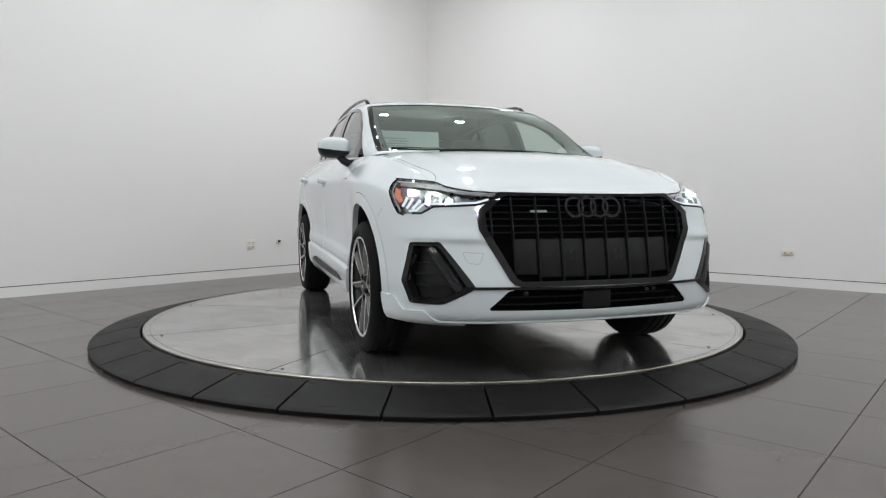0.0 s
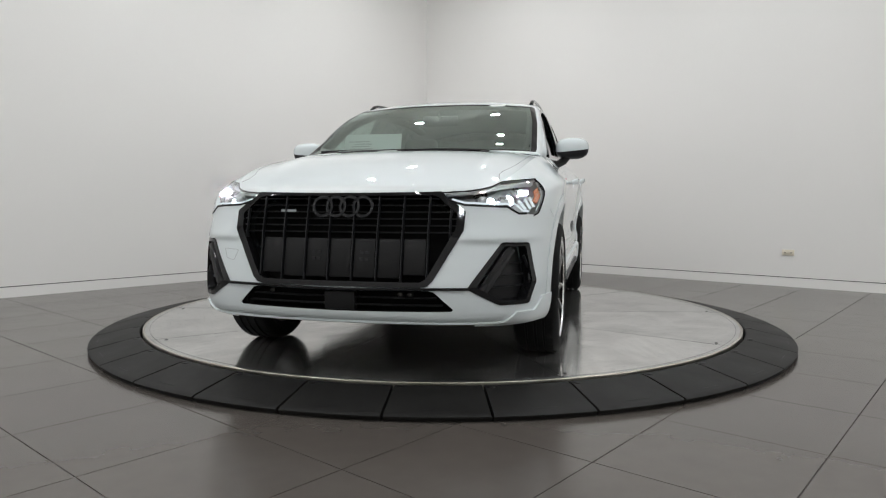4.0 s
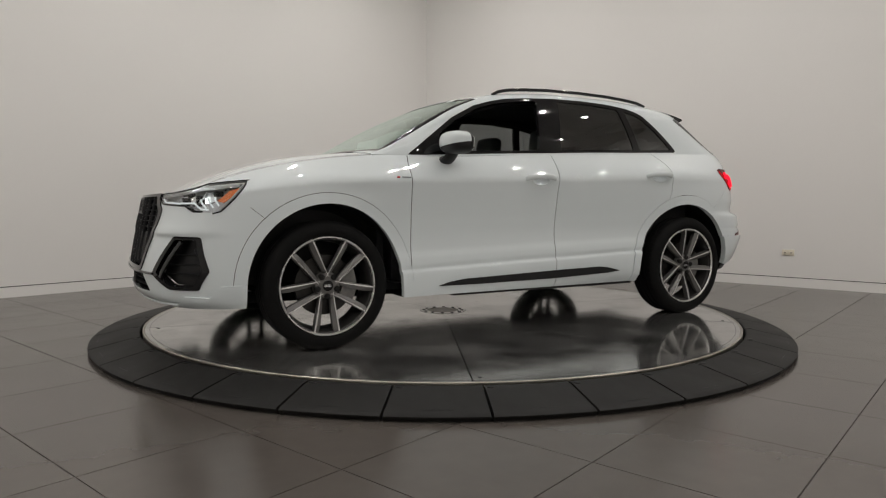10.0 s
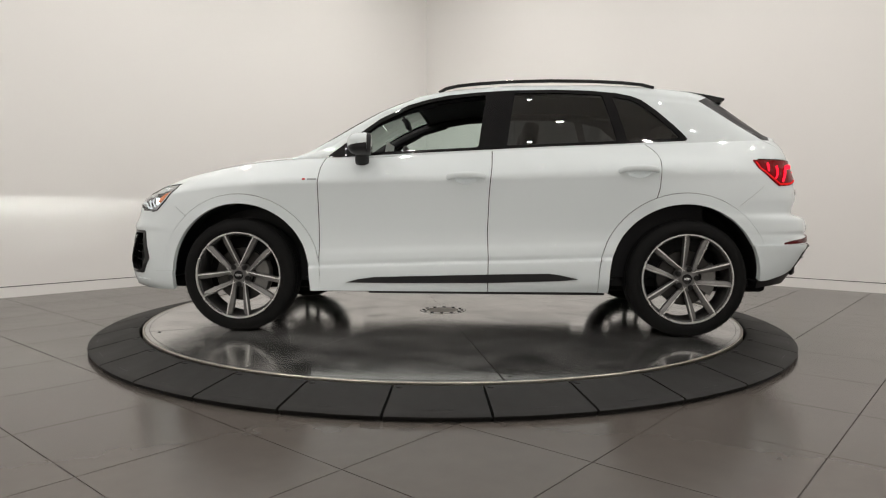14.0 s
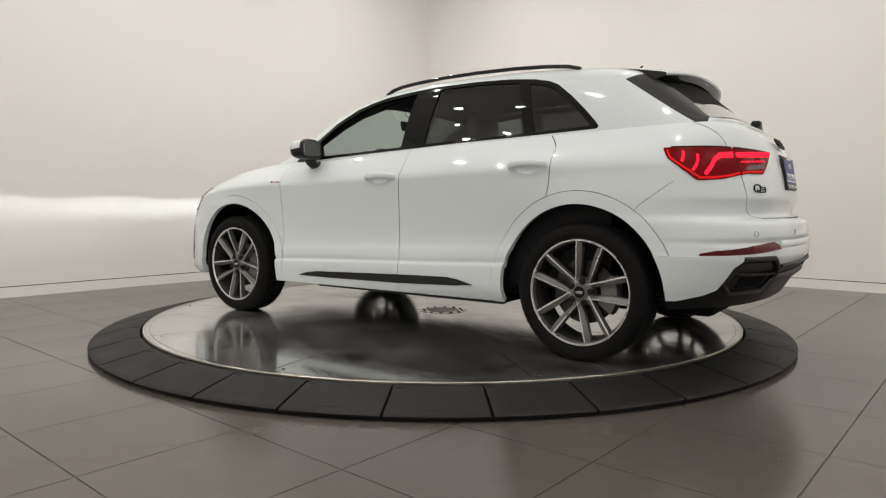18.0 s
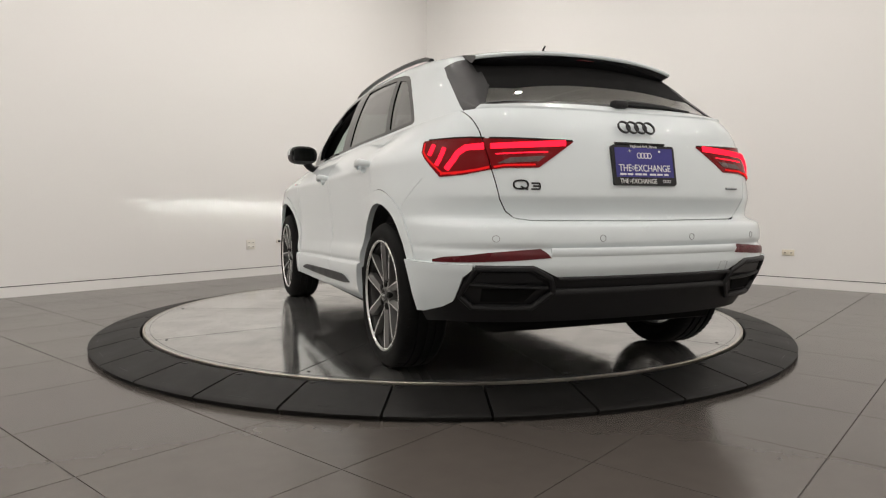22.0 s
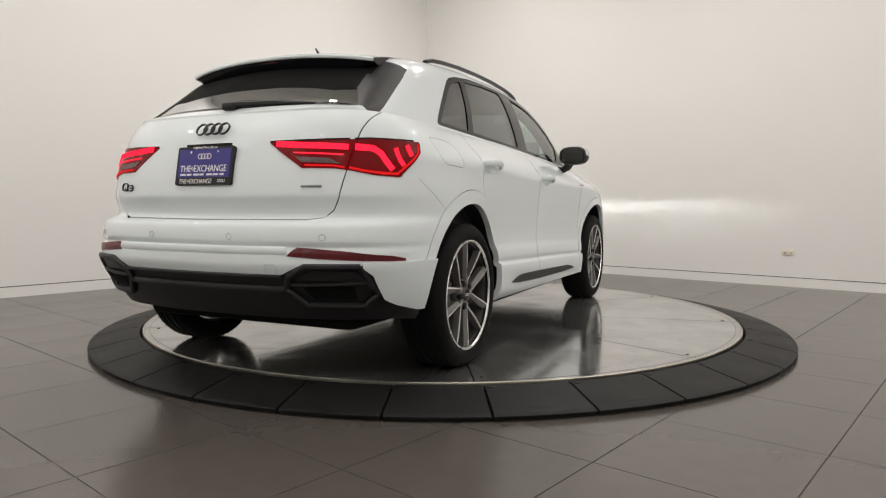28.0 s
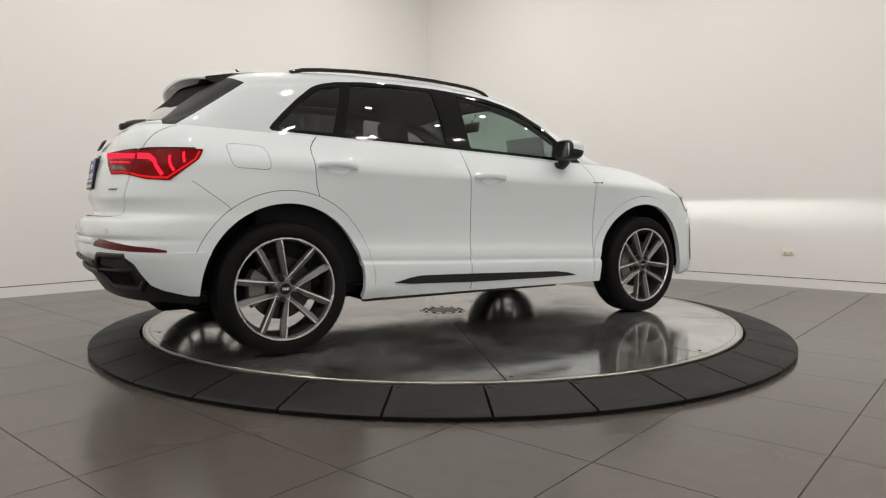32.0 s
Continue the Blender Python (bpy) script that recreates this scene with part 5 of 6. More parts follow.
for i in range(-4, 5):
    y0, y1 = i * .11 - .0485, i * .11 + .0485
    zt = .628
    zb = .462 if max(abs(y0), abs(y1)) < .37 else float(np.interp(max(abs(y0), abs(y1)), [.385, .497], [.475, .675]))
    if zt - zb < .03:
        continue
    bm = bmesh.new()
    join_bm(bm, box_bm(-.012, .006, y0, y1, zb, zt, .006))
    for v in bm.verts:
        v.co.x += nose_x(v.co.y, v.co.z) - .015
    pan = part("grille_panel", bm, GRILLE_PANEL, GR, "flat black lower grille panel")
    if i in (-1, 1):
        for dz in (-.014, .014):
            for dy in (-.012, .012):
                bm = box_bm(0, .003, i * .11 + dy - .008, i * .11 + dy + .008, .555 + dz - .006, .555 + dz + .006)
                for v in bm.verts:
                    v.co.x += nose_x(v.co.y, v.co.z) - .0105
                part("moulded_mark", bm, GRILLE_BAR, pan)
bm = box_bm(0, .003, -.30, -.225, .742, .752)
for v in bm.verts:
    v.co.x += nose_x(v.co.y, v.co.z) - .002
part("grille_badge", bm, INK, GR, "small grey badge bar")

# lower intake
LIPS = shell("lower_intake", TUB, K["lip"], BLACK_MATT, inset=.07, both=True, label="black lower intake")[0]
for z in (.346, .378):
    w = float(np.interp(z, [.32, .41], [.47, .395]))
    part("slat", sweep_bm([(nose_x(y, z) - .03, y, z) for y in np.linspace(-w, w, 22)], .03, .007), GRILLE_PANEL, LIPS)
part("sensor_block", box_bm(nose_x(0, .36) - .05, nose_x(0, .36) - .012, -.07, .07, .322, .402, .006), GRILLE_PANEL, LIPS)
for y in (-.33, .31, .27):
    part("sensor", box_bm(nose_x(y, .38) - .045, nose_x(y, .38) - .022, y - .012, y + .012, .384, .400, .004), IRON, LIPS)
part("blade", sweep_bm([on_nose(abs(y), .414 + .006 * smooth01(abs(y) / .5), .004) * 1 if y >= 0 else Vector((1, -1, 1)) * on_nose(abs(y), .414 + .006 * smooth01(abs(y) / .5), .004) for y in np.linspace(-.56, .56, 45)], .016, .013), BLACK_GLOSS, CAR, "gloss black blade under the grille")
lip = [Vector((on_nose(abs(y), .268, .006).x, y, .268)) for y in np.linspace(-.70, .70, 50)]
part("splitter", sweep_bm(lip, .030, .016), PAINT, CAR, "white front splitter lip")

# side intakes
FRAMES = shell("fog_frame", TUB, K["fog"], BLACK_GLOSS, inset=-.004, thick=.045, label="gloss black side intake frame")
FOGS = shell("side_intake", TUB, K["fog_in"], BLACK_SATIN, inset=.05, label="black side intake")
for sgn, holder in ((1, FOGS[0]), (-1, FOGS[1])):
    for z, y0, y1 in ((.425, .60, .79), (.475, .63, .79), (.525, .66, .785)):
        pts = [on_nose(y, z, -.032) for y in np.linspace(y0, y1, 8)]
        part("slat", sweep_bm([Vector((p.x, p.y * sgn, p.z)) for p in pts], .012, .006), GRILLE_BAR, holder)
    pts = trail([(.722, .59), (.620, .41)], on_nose, -.006)
    part("blade", sweep_bm([Vector((p.x, p.y * sgn, p.z)) for p in pts], .05, .022, up=Vector((1, 0, 0))), BLACK_GLOSS, holder, "gloss black diagonal blade")
    pts = trail([(.775, .555), (.80, .49), (.80, .445)], on_nose, -.010)
    part("fin", sweep_bm([Vector((p.x, p.y * sgn, p.z)) for p in pts], .014, .014, up=Vector((1, 0, 0))), GRILLE_BAR, holder)

# headlamps
HOUSES = shell("lamp_housing", TUB, K["lamp"], LAMP_GREY, inset=.050, thick=-.046, label="dark headlamp housing")


def lamp_piece(name, bm, mat, holder, sgn, label=""):
    if sgn < 0:
        bm.transform(Matrix.Diagonal((1, -1, 1, 1)))
        bmesh.ops.reverse_faces(bm, faces=bm.faces[:])
    return part(name, bm, mat, holder, label)


for sgn, holder, lens in ((1, HOUSES[0], LENS_F[0]), (-1, HOUSES[1], LENS_F[1])):
    lens.visible_shadow = False
    lamp_piece("lamp_seal", sweep_bm(trail(LAMP_F_YZ[:4], on_nose, .0005), .006, .006), BLACK_GLOSS, holder, sgn, "black lamp edge")
    lamp_piece("lamp_seal", sweep_bm(trail([(.418, .836), (.46, .793), (.53, .774), (.70, .766), (.745, .737), (.775, .737)], on_nose, .0), .010, .010), BLACK_GLOSS, holder, sgn)
    lamp_piece("lamp_seal", sweep_bm(trail([(1.728, .896), (1.738, .872), (1.80, .80), (1.862, .738), (1.90, .728)], on_flank, .001), .007, .008, up=Vector((0, 1, 0))), BLACK_GLOSS, holder, sgn)
    lamp_piece("lamp_bezel", sweep_bm(trail([(.45, .826), (.58, .850), (.70, .868), (.785, .880)], on_nose, -.013), .006, .020), LAMP_GREY, holder, sgn, "light grey lamp bezel")
    lamp_piece("lamp_bezel", sweep_bm(trail([(1.746, .878), (1.756, .868), (1.812, .803), (1.868, .748)], on_flank, -.006), .012, .006, up=Vector((0, 1, 0))), LAMP_GREY, holder, sgn, "light grey lamp bezel")
    lamp_piece("light_strip", sweep_bm(trail([(.475, .803), (.53, .787), (.61, .783), (.735, .780), (.765, .751), (.788, .748)], on_nose, -.008), .008, .009), DRL_GLOW, holder, sgn, "white daytime light strip")
    lamp_piece("chrome_strip", sweep_bm(trail([(.435, .829), (.58, .856), (.70, .874), (.795, .887)], on_nose, -.007), .010, .009), CHROME, holder, sgn)
    for top, low in (((.744, .804), (.779, .757)), ((.769, .809), (.797, .760)), ((.787, .816), (.809, .768))):
        lamp_piece("light_bar", sweep_bm(trail([top, low], on_nose, -.012), .013, .008, up=Vector((1, 0, 0))), DRL_GLOW, holder, sgn, "white slanted light bar")
    lamp_piece("indicator", slab_bm([(1.768, .862), (1.818, .847), (1.878, .792), (1.850, .782), (1.806, .816)], on_flank, -.008, .008), AMBER, holder, sgn, "amber side reflector")
    lamp_piece("lamp_fin", sweep_bm(trail([(.70, .848), (.735, .815), (.742, .792)], on_nose, -.022), .012, .010, up=Vector((1, 0, 0))), CHROME, holder, sgn)
    for y, z, r, mat in ((.600, .815, .80, LAMP_GREY), (.688, .812, 1.0, CHROME)):
        p = on_nose(y, z, -.034)
        bm = lathe_bm([(.0, .018 * r), (.012 * r, .016 * r), (.020 * r, .008 * r), (.024 * r, 0), (.027 * r, -.002), (.028 * r, -.03)], 28)
        bm.transform(pose(p.x, p.y, p.z, 0, 0, -90))
        lamp_piece("projector", bm, mat, holder, sgn, "round projector lens")
    # lit lenses deep in black tubes, bright only from ahead
    for y, z, r in ((.640, .818, 1.1), (.708, .826, 1.3)):
        p = on_nose(y, z, -.048)
        tube = lathe_bm([(.0215 * r, -.004), (.0215 * r, .036), (.0230 * r, .036), (.0230 * r, -.004), (.0215 * r, -.004)], 24)
        disc = lathe_bm([(.0, .004), (.010 * r, .003), (.018 * r, .0), (.0205 * r, -.003)], 24)
        for bm in (tube, disc):
            bm.transform(pose(p.x, p.y, p.z, 0, 0, -90))
        lamp_piece("lens_tube", tube, BLACK_MATT, holder, sgn)
        lamp_piece("lit_lens", disc, LENS_GLOW, holder, sgn, "lit headlamp lens")
    # the dipped beam: a thin lit slit with a shade above and below it
    p = on_nose(.748, .836)
    x, y, z = p.x - .052, p.y, p.z

    def aim(bm):
        """Tip a piece of the lamp a little towards the floor."""
        bm.transform(Matrix.Translation((x, y, z)) @ Matrix.Rotation(radians(1.1), 4, "Y") @ Matrix.Translation((-x, -y, -z)))
        return bm
    for k, (drop, lit) in enumerate(((.0026, BEAM_A), (.0042, BEAM_B), (.0090, BEAM_C))):
        zk = z - (0, .006, .0135)[k]
        lamp_piece("dipped_beam", aim(box_bm(x - .002, x, y - .018, y + .018, zk - .0013, zk - .0001)), lit, holder, sgn, "lit headlamp beam")
        lamp_piece("beam_shade", aim(box_bm(x - .004, x + .036, y - .024, y + .024, zk, zk + .0012)), BLACK_MATT, holder, sgn)
        lamp_piece("beam_shade", aim(box_bm(x - .004, x + .036, y - .024, y + .024, zk - drop - .0012, zk - drop)), BLACK_MATT, holder, sgn)
    for dy in (-.0262, .0248):
        lamp_piece("beam_shade", aim(box_bm(x - .004, x + .034, y + dy, y + dy + .0014, z - .026, z + .003)), BLACK_MATT, holder, sgn)
    lamp_piece("beam_shade", aim(box_bm(x - .006, x - .003, y - .024, y + .024, z - .025, z + .002)), BLACK_MATT, holder, sgn)

# tail lamps
for sgn in (1, -1):
    outer, inner = (TAILS[0], TAILS_IN[0]) if sgn > 0 else (TAILS[1], TAILS_IN[1])

    def tail_piece(name, line, w, h, mat, holder, label="", off=.005):
        lamp_piece(name, sweep_bm(trail(line, on_tail, off), w, h, up=Vector((-1, 0, 0))), mat, holder, sgn, label)
    tail_piece("light_strip", [(.350, 1.018), (.455, 1.012), (.567, 1.006), (.640, 1.002)], .026, .012, TAIL_GLOW, inner, "lit red light strip")
    tail_piece("light_strip", [(.662, 1.001), (.719, .995), (.746, .974), (.783, .912)], .034, .012, TAIL_GLOW, outer, "lit red light strip")
    for line in ([(.776, 1.000), (.806, .932)], [(.796, 1.015), (.818, .972)]):
        tail_piece("light_bar", line, .027, .010, TAIL_GLOW, outer, "lit red slanted bar")
    tail_piece("light_edge", [(.655, .921), (.70, .910), (.745, .902), (.80, .898)], .010, .009, RED_EDGE, outer, "softly lit red rim")
    lamp_piece("light_edge", sweep_bm(trail([(-1.93, .898), (-1.872, .900), (-1.748, .990), (-1.728, 1.026)], on_flank, .003), .010, .009, up=Vector((0, 1, 0))), RED_EDGE, outer, sgn)
    tail_piece("light_edge", [(.640, .921), (.60, .928), (.485, .931)], .008, .008, RED_EDGE, inner)
    lamp_piece("reverse_lens", slab_bm([(.625, .935), (.470, .944), (.440, .965), (.578, .958)], on_tail, .0065, .004), SMOKE, inner, sgn, "smoked reversing lens")
    tail_piece("light_line", [(.628, .972), (.56, .976), (.43, .982)], .005, .006, TAIL_GLOW, inner)
    lamp_piece("lamp_edge", sweep_bm(trail([(.318, 1.029), (.50, 1.034), (.640, 1.038)], on_tail, .003), .009, .008), BLACK_GLOSS, inner, sgn)
    lamp_piece("lamp_edge", sweep_bm(trail([(.655, 1.038), (.70, 1.041), (.80, 1.041)], on_tail, .003), .009, .008), BLACK_GLOSS, outer, sgn)


# tailgate fittings
def text_bm(words, size):
    cu = bpy.data.curves.new("lettering", "FONT")
    cu.body, cu.size, cu.align_x, cu.extrude = words, size, "CENTER", .0006
    ob = bpy.data.objects.new("lettering", cu)
    scene.collection.objects.link(ob)
    me = bpy.data.meshes.new_from_object(ob)
    bm = bmesh.new()
    bm.from_mesh(me)
    bpy.data.objects.remove(ob)
    bpy.data.meshes.remove(me)
    return bm


def number_plate():
    tilt = Matrix.Translation((-2.113, -.001, .936)) @ pose(0, 0, 0, 0, 0, -90) @ pose(0, 0, 0, 90 - 10, 0, 0)
    bm = prism_bm(rounded([(-.157, -.083), (.157, -.083), (.157, .083), (-.157, .083)], .012), -.006, .010, "xy")
    bm.transform(tilt)
    frame_ = part("number_plate", bm, BLACK_SATIN, CAR, "blue dealer plate in a black frame with white lettering")

    def add(name, bm, mat):
        bm.transform(tilt)
        part(name, bm, mat, frame_, smooth=False)
    add("plate_face", box_bm(-.145, .145, -.050, .072, .009, .0115), NAVY)

    def words(s, size, y, squeeze, x=0.0):
        bm = text_bm(s, size)
        bm.transform(Matrix.Translation((x, y, .0125)) @ Matrix.Diagonal((squeeze, 1, 1, 1)))
        add("lettering", bm, LETTER)
    words("THE", .040, -.026, .86, -.101)
    words("EXCHANGE", .040, -.026, .86, .037)
    words("THE", .028, -.0765, .86, -.110)
    words("EXCHANGE", .028, -.0765, .86, -.010)
    words("Highland Park, Illinois", .015, .0735, 1.05, 0)
    for x, y, r in ((-.0615, -.012, .009), (-.081, -.067, .006)):
        bm = lathe_bm([(r * .66, 0), (r * .66, .001), (r, .001), (r, 0)], 4, "z")
        bm.transform(Matrix.Translation((x, y, .0118)))
        add("print_diamond", bm, WHITE_INK)
    for k in range(7):
        add("print_line", box_bm(-.128 + .037 * k, -.128 + .037 * k + (.030, .026, .033, .022, .032, .028, .022)[k], -.0425, -.0345, .0113, .0125), WHITE_INK)
    for n, x0, y0, dx, r in ((4, 0, .040, .017, .0125), (4, .105, -.0665, .0095, .0065)):
        for i in range(n):
            bm = lathe_bm([(r * .76, 0), (r * .76, .001), (r, .001), (r, 0)], 20, "z")
            bm.transform(pose(x0 + (i - 1.5) * dx, y0, .0118))
            add("print_ring", bm, WHITE_INK)
    for sx in (-.075, .075):
        bm = lathe_bm([(0, .004), (.005, .004), (.006, 0)], 12, "z")
        bm.transform(pose(sx, .058, .0118))
        add("screw", bm, CHROME)
    # handle bar and lamp recess above the plate
    part("gate_grip", sweep_bm(trail([(-.125, 1.026), (.0, 1.026), (.125, 1.026)], on_tail, .002), .014, .012), BLACK_GLOSS, CAR, "dark grip strip above the plate")


number_plate()


# model badge: plain dark shapes
ring = [(.546 + math.copysign(.027 * abs(math.cos(a)) ** .75, math.cos(a)), .853 + math.copysign(.0165 * abs(math.sin(a)) ** .75, math.sin(a))) for a in np.linspace(0, 2 * math.pi, 25)]
MB = part("badge", sweep_bm(trail(ring, on_tail, .003), .007, .008, up=Vector((-1, 0, 0))), BLACK_GLOSS, CAR, "small gloss black model badge")
part("badge_bar", sweep_bm(trail([(.548, .846), (.520, .834)], on_tail, .003), .007, .007, up=Vector((-1, 0, 0))), BLACK_GLOSS, MB)
for z, y in ((.859, .506), (.8475, .500), (.836, .508)):
    part("badge_bar", sweep_bm(trail([(y, z), (.475, z)], on_tail, .003), .006, .006), BLACK_GLOSS, MB)
part("badge_bar", sweep_bm(trail([(.474, .859), (.472, .8475), (.474, .836)], on_tail, .003), .006, .006, up=Vector((-1, 0, 0))), BLACK_GLOSS, MB)
part("badge", sweep_bm(trail([(-.478, .848), (-.56, .848)], on_tail, .003), .012, .010), INK, CAR, "small grey badge bar")

# wiper and rear spoiler
WIPER = part("rear_wiper", sweep_bm([(-1.945, .02, 1.210), (-1.94, -.06, 1.219), (-1.925, -.24, 1.214), (-1.905, -.42, 1.202)], .034, .030, taper=lambda t: 1.2 - .75 * t), BLACK_SATIN, CAR, "black rear wiper")
part("wiper_cap", box_bm(-1.975, -1.93, -.03, .04, 1.19, 1.225, .010), BLACK_SATIN, WIPER)
part("wiper_blade", sweep_bm([(-1.915, -.02, 1.196), (-1.905, -.20, 1.196), (-1.89, -.43, 1.190)], .010, .014), BLACK_SATIN, WIPER)


def spoiler():
    top, under = [], []
    wide = 24
    for k in range(-wide, wide + 1):
        w = k / wide
        y = w * .540
        tipx = -1.700 + .070 * abs(w) ** 2.8
        tipz = 1.472 - .036 * abs(w) ** 2.2
        x0 = -1.38
        row, low = [], []
        for i in range(13):
            t = i / 12
            x = x0 + (tipx - x0) * t
            z0 = top_z(x0, y) + .0012
            slope = (top_z(x0, y) - top_z(x0 + .05, y)) / -.05
            z = z0 + slope * (x - x0) + (tipz - z0 - slope * (tipx - x0)) * t ** 2
            row.append(Vector((x, y, max(z, top_z(x, y) + .0012) if x > -1.50 else z)))
        edge = row[-1]
        for i in range(9):
            t = i / 8
            x = edge.x + .003 + (-1.575 - edge.x) * t
            gz = top_z(-1.575, y) - .004
            low.append(Vector((x, y, edge.z - .016 * (1 - t) - .060 * math.sin(math.pi * t) ** .8 * (1 - abs(w) ** 6) + (gz - edge.z) * t)))
        top.append(row + [edge + Vector((-.003, 0, -.006)), edge + Vector((.000, 0, -.014)), edge + Vector((.003, 0, -.016))])
        under.append(low)
    a = grid_bm(top)
    bmesh.ops.recalc_face_normals(a, faces=a.faces[:])
    sp = part("spoiler", a, PAINT, CAR, "white roof spoiler with black underside", angle=1.2)
    b = grid_bm(under)
    part("spoiler_underside", b, BLACK_GLOSS, sp, "gloss black underside")
    for rows, ends in ((top[0], under[0]), (top[-1], under[-1])):
        c = bmesh.new()
        c.faces.new([c.verts.new(p) for p in rows[5:-1] + ends])
        part("spoiler_end", c, BLACK_GLOSS, sp, "gloss black spoiler end", smooth=False)
    part("brake_light", sweep_bm([(-1.688 + .02 * (y / .2) ** 2, y, 1.447) for y in np.linspace(-.16, .16, 9)], .008, .010), RED_DARK, sp, "dark red high brake light")


spoiler()

# bumper details
TOW_F = rounded([(.515, .568), (.602, .572), (.584, .528), (.538, .520)], .008)
lamp_piece("tow_cover", sweep_bm(trail(TOW_F + TOW_F[:1], on_nose, .0003), .0018, sides=6, up=Vector((1, 0, 0))), INK, CAR, -1, "tow-eye cover in the front bumper")
STEP = [on_tail(y, .591, .001) for y in np.linspace(-.462, .462, 40)]
part("bumper_step", sweep_bm(STEP, .014, .036, sides=12), PAINT, CAR, "raised white edge across the rear bumper")
TOW = rounded([(-.364, .536), (-.411, .536), (-.411, .493), (-.364, .493)], .008)
part("tow_cover", sweep_bm(trail(TOW + TOW[:1], on_tail, .0003), .002, sides=6, up=Vector((-1, 0, 0))), INK, CAR, "square tow-eye cover in the bumper")
for y in (.665, .245, -.195, -.60):
    ring = [(y + .0125 * math.cos(a), .645 + .0125 * math.sin(a)) for a in np.linspace(0, 2 * math.pi, 17)]
    part("parking_sensor", sweep_bm(trail(ring, on_tail, .0005), .0028, sides=6, up=Vector((-1, 0, 0))), INK, CAR, "round parking sensor")
OUT = [(.735, .532), (.535, .532), (.46, .492), (.435, .44), (.50, .372), (.715, .372), (.765, .42)]
for sgn in (1, -1):
    lamp_piece("vent_frame", sweep_bm(trail(OUT + OUT[:1], on_tail, .004), .026, .026, up=Vector((-1, 0, 0))), BLACK_SATIN, DIFFUSER, sgn, "black bumper vent frame")
    lamp_piece("vent_panel", slab_bm([(.715, .515), (.55, .515), (.485, .478), (.74, .472)], on_tail, .002, .006), GRILLE_BAR, DIFFUSER, sgn)
    lamp_piece("vent_opening", slab_bm([(.70, .445), (.50, .445), (.535, .395), (.695, .395)], on_tail, -.002, .003), BLACK_MATT, DIFFUSER, sgn)
    lamp_piece("vent_bar", sweep_bm(trail([(.745, .468), (.60, .460), (.46, .456)], on_tail, .004), .018, .016), BLACK_SATIN, DIFFUSER, sgn)
part("diffuser_lip", sweep_bm([on_tail(y, .492, .008) for y in np.linspace(-.43, .43, 30)], .018, .016), BLACK_SATIN, DIFFUSER)
part("diffuser_step", sweep_bm([on_tail(y, .435, .004) for y in np.linspace(-.44, .44, 30)], .016, .03), BLACK_SATIN, DIFFUSER)
# fender badges
for sgn in (1, -1):
    z, xb = .925, (.935 if sgn > 0 else .905)
    a, b = on_flank(xb, z, .002), on_flank(xb - .085, z, .002)
    lamp_piece("side_badge", sweep_bm([a, a.lerp(b, .2)], .005, .011), RED_INK, CAR, sgn, "small red and grey side badge")
    lamp_piece("side_badge", sweep_bm([a.lerp(b, .36), b], .006, .009), INK, CAR, sgn)

# cowl and bonnet edges
part("cowl", sweep_bm([(1.055 - .11 * (y / .68) ** 2, y, Z_BELT(1.0) - .004 + .03 * (1 - (y / .7) ** 2)) for y in np.linspace(-.70, .70, 31)], .09, .02), BLACK_SATIN, CAR, "black cowl panel below the windscreen")
for sg in (1, -1):
    part("front_wiper", sweep_bm([(1.03, .10 + .25 * sg, 1.082), (.985, -.10 + .25 * sg, 1.108), (.965, -.38 + .25 * sg, 1.104)], .010, .012), BLACK_SATIN, CAR, "black windscreen wiper")


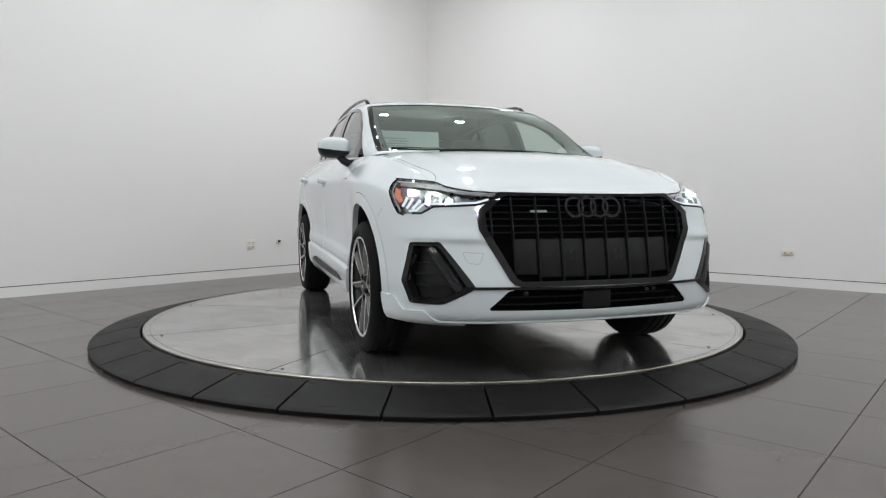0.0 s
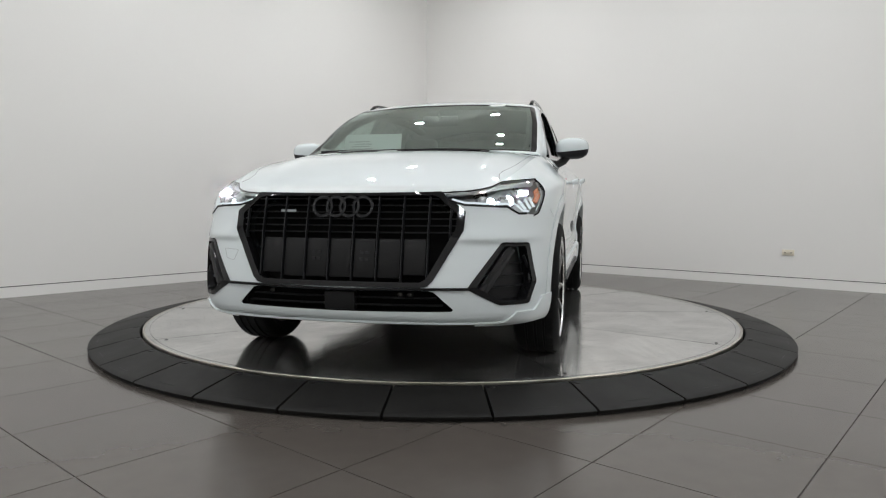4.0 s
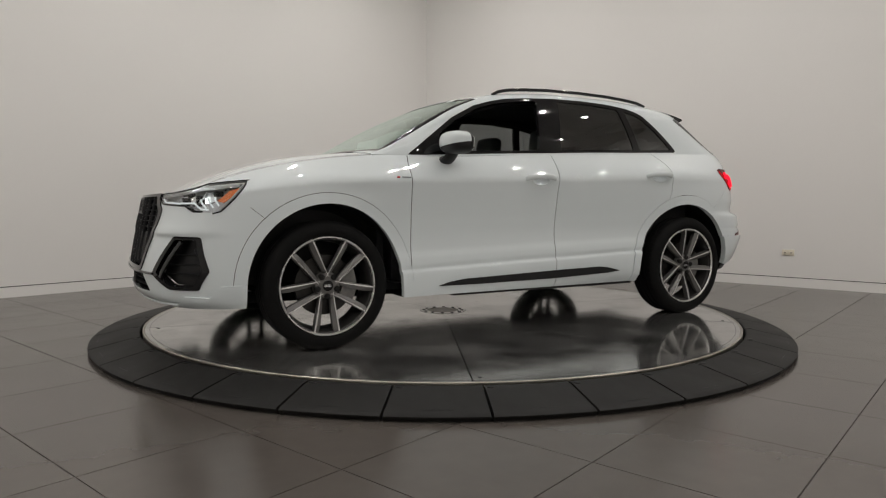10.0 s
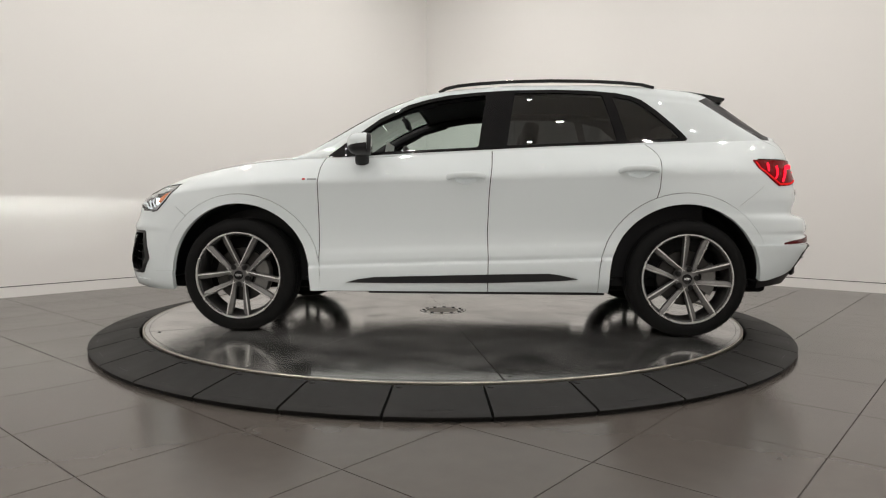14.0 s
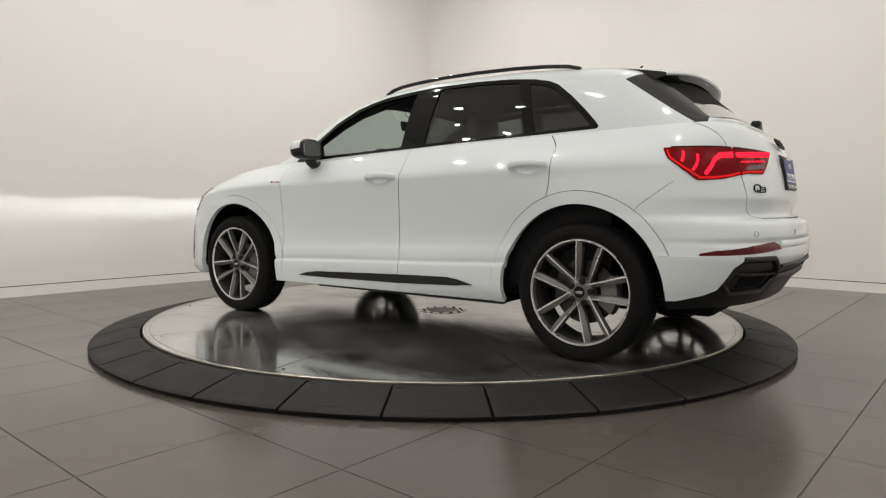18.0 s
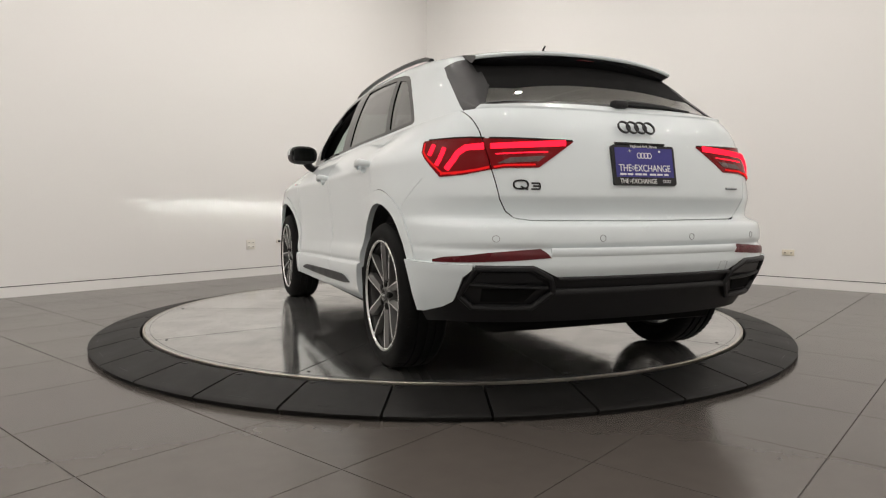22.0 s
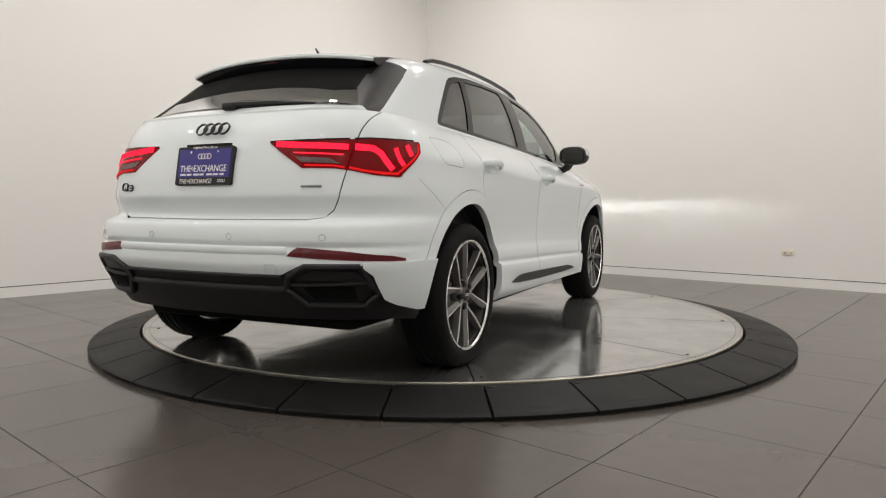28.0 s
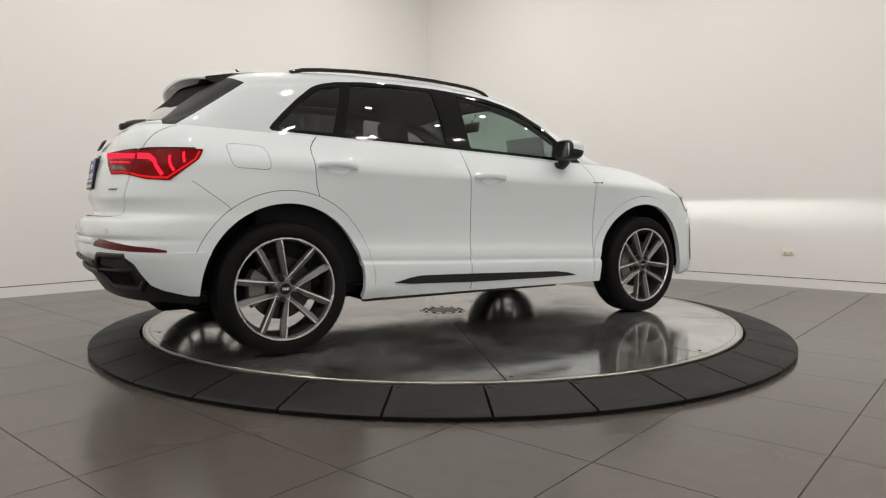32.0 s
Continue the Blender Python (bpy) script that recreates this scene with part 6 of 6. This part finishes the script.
# ---------------------------------------------------------------- floor tiles
def floor_tiles():
    u = Vector((math.cos(radians(TILE_A)), math.sin(radians(TILE_A))))
    v = Vector((-u.y, u.x))
    o = Vector(TILE_O)
    s, g = TILE_S, 0.0022
    bm = prism_bm([(g, g), (s - g, g), (s - g, s - g), (g, s - g)], -0.003, 0.0, "xy")
    me = bpy.data.meshes.new("tile")
    bm.to_mesh(me)
    bm.free()
    me.materials.append(TILE)
    verts, faces = [], []
    for i in range(-32, 33):
        for j in range(-32, 33):
            p = o + u * (i * s) + v * (j * s)
            c = p + (u + v) * s / 2
            rel = Vector((c.x, c.y, 0)) - CORNER
            # coordinates along the two walls
            det = DIR_L.x * DIR_R.y - DIR_L.y * DIR_R.x
            a = (rel.x * DIR_R.y - rel.y * DIR_R.x) / det
            b = (DIR_L.x * rel.y - DIR_L.y * rel.x) / det
            if not (-.3 < a < ROOM and -.3 < b < ROOM):
                continue
            if c.length < R_RING - s * 0.75:
                continue
            if c.y > -5.2 and abs(c.x) < 5.5:
                ob = new("tile", me)
                ob.parent = FLOOR
                ob.matrix_local = pose(p.x, p.y, 0, 0, 0, TILE_A)
            else:
                k = len(verts)
                for q in (p + (u + v) * g, p + u * (s - g) + v * g, p + (u + v) * (s - g), p + u * g + v * (s - g)):
                    verts.append((q.x, q.y, 0))
                faces.append((k, k + 1, k + 2, k + 3))
    rest = bpy.data.meshes.new("tile_field")
    rest.from_pydata(verts, [], faces)
    rest.materials.append(TILE)
    ob = new("tile_field", rest)
    ob.parent = FLOOR
    tagged(ob, kind="stuff")


floor_tiles()


# ---------------------------------------------------------------- what moves
def motions():
    rows_table, rows_car = [], []
    for i in range(65):
        t = i / 2
        turn = CAR_TURN(t)
        a = radians(turn)
        x = CAR_OFF[0] * math.cos(a) - CAR_OFF[1] * math.sin(a)
        y = CAR_OFF[0] * math.sin(a) + CAR_OFF[1] * math.cos(a)
        rows_table.append((t, pose(0, 0, TABLE_Z, 0, 0, turn)))
        rows_car.append((t, pose(x, y, TABLE_Z, 0, 0, turn)))
    walk(TABLE, rows_table)
    walk(CAR, rows_car)


motions()
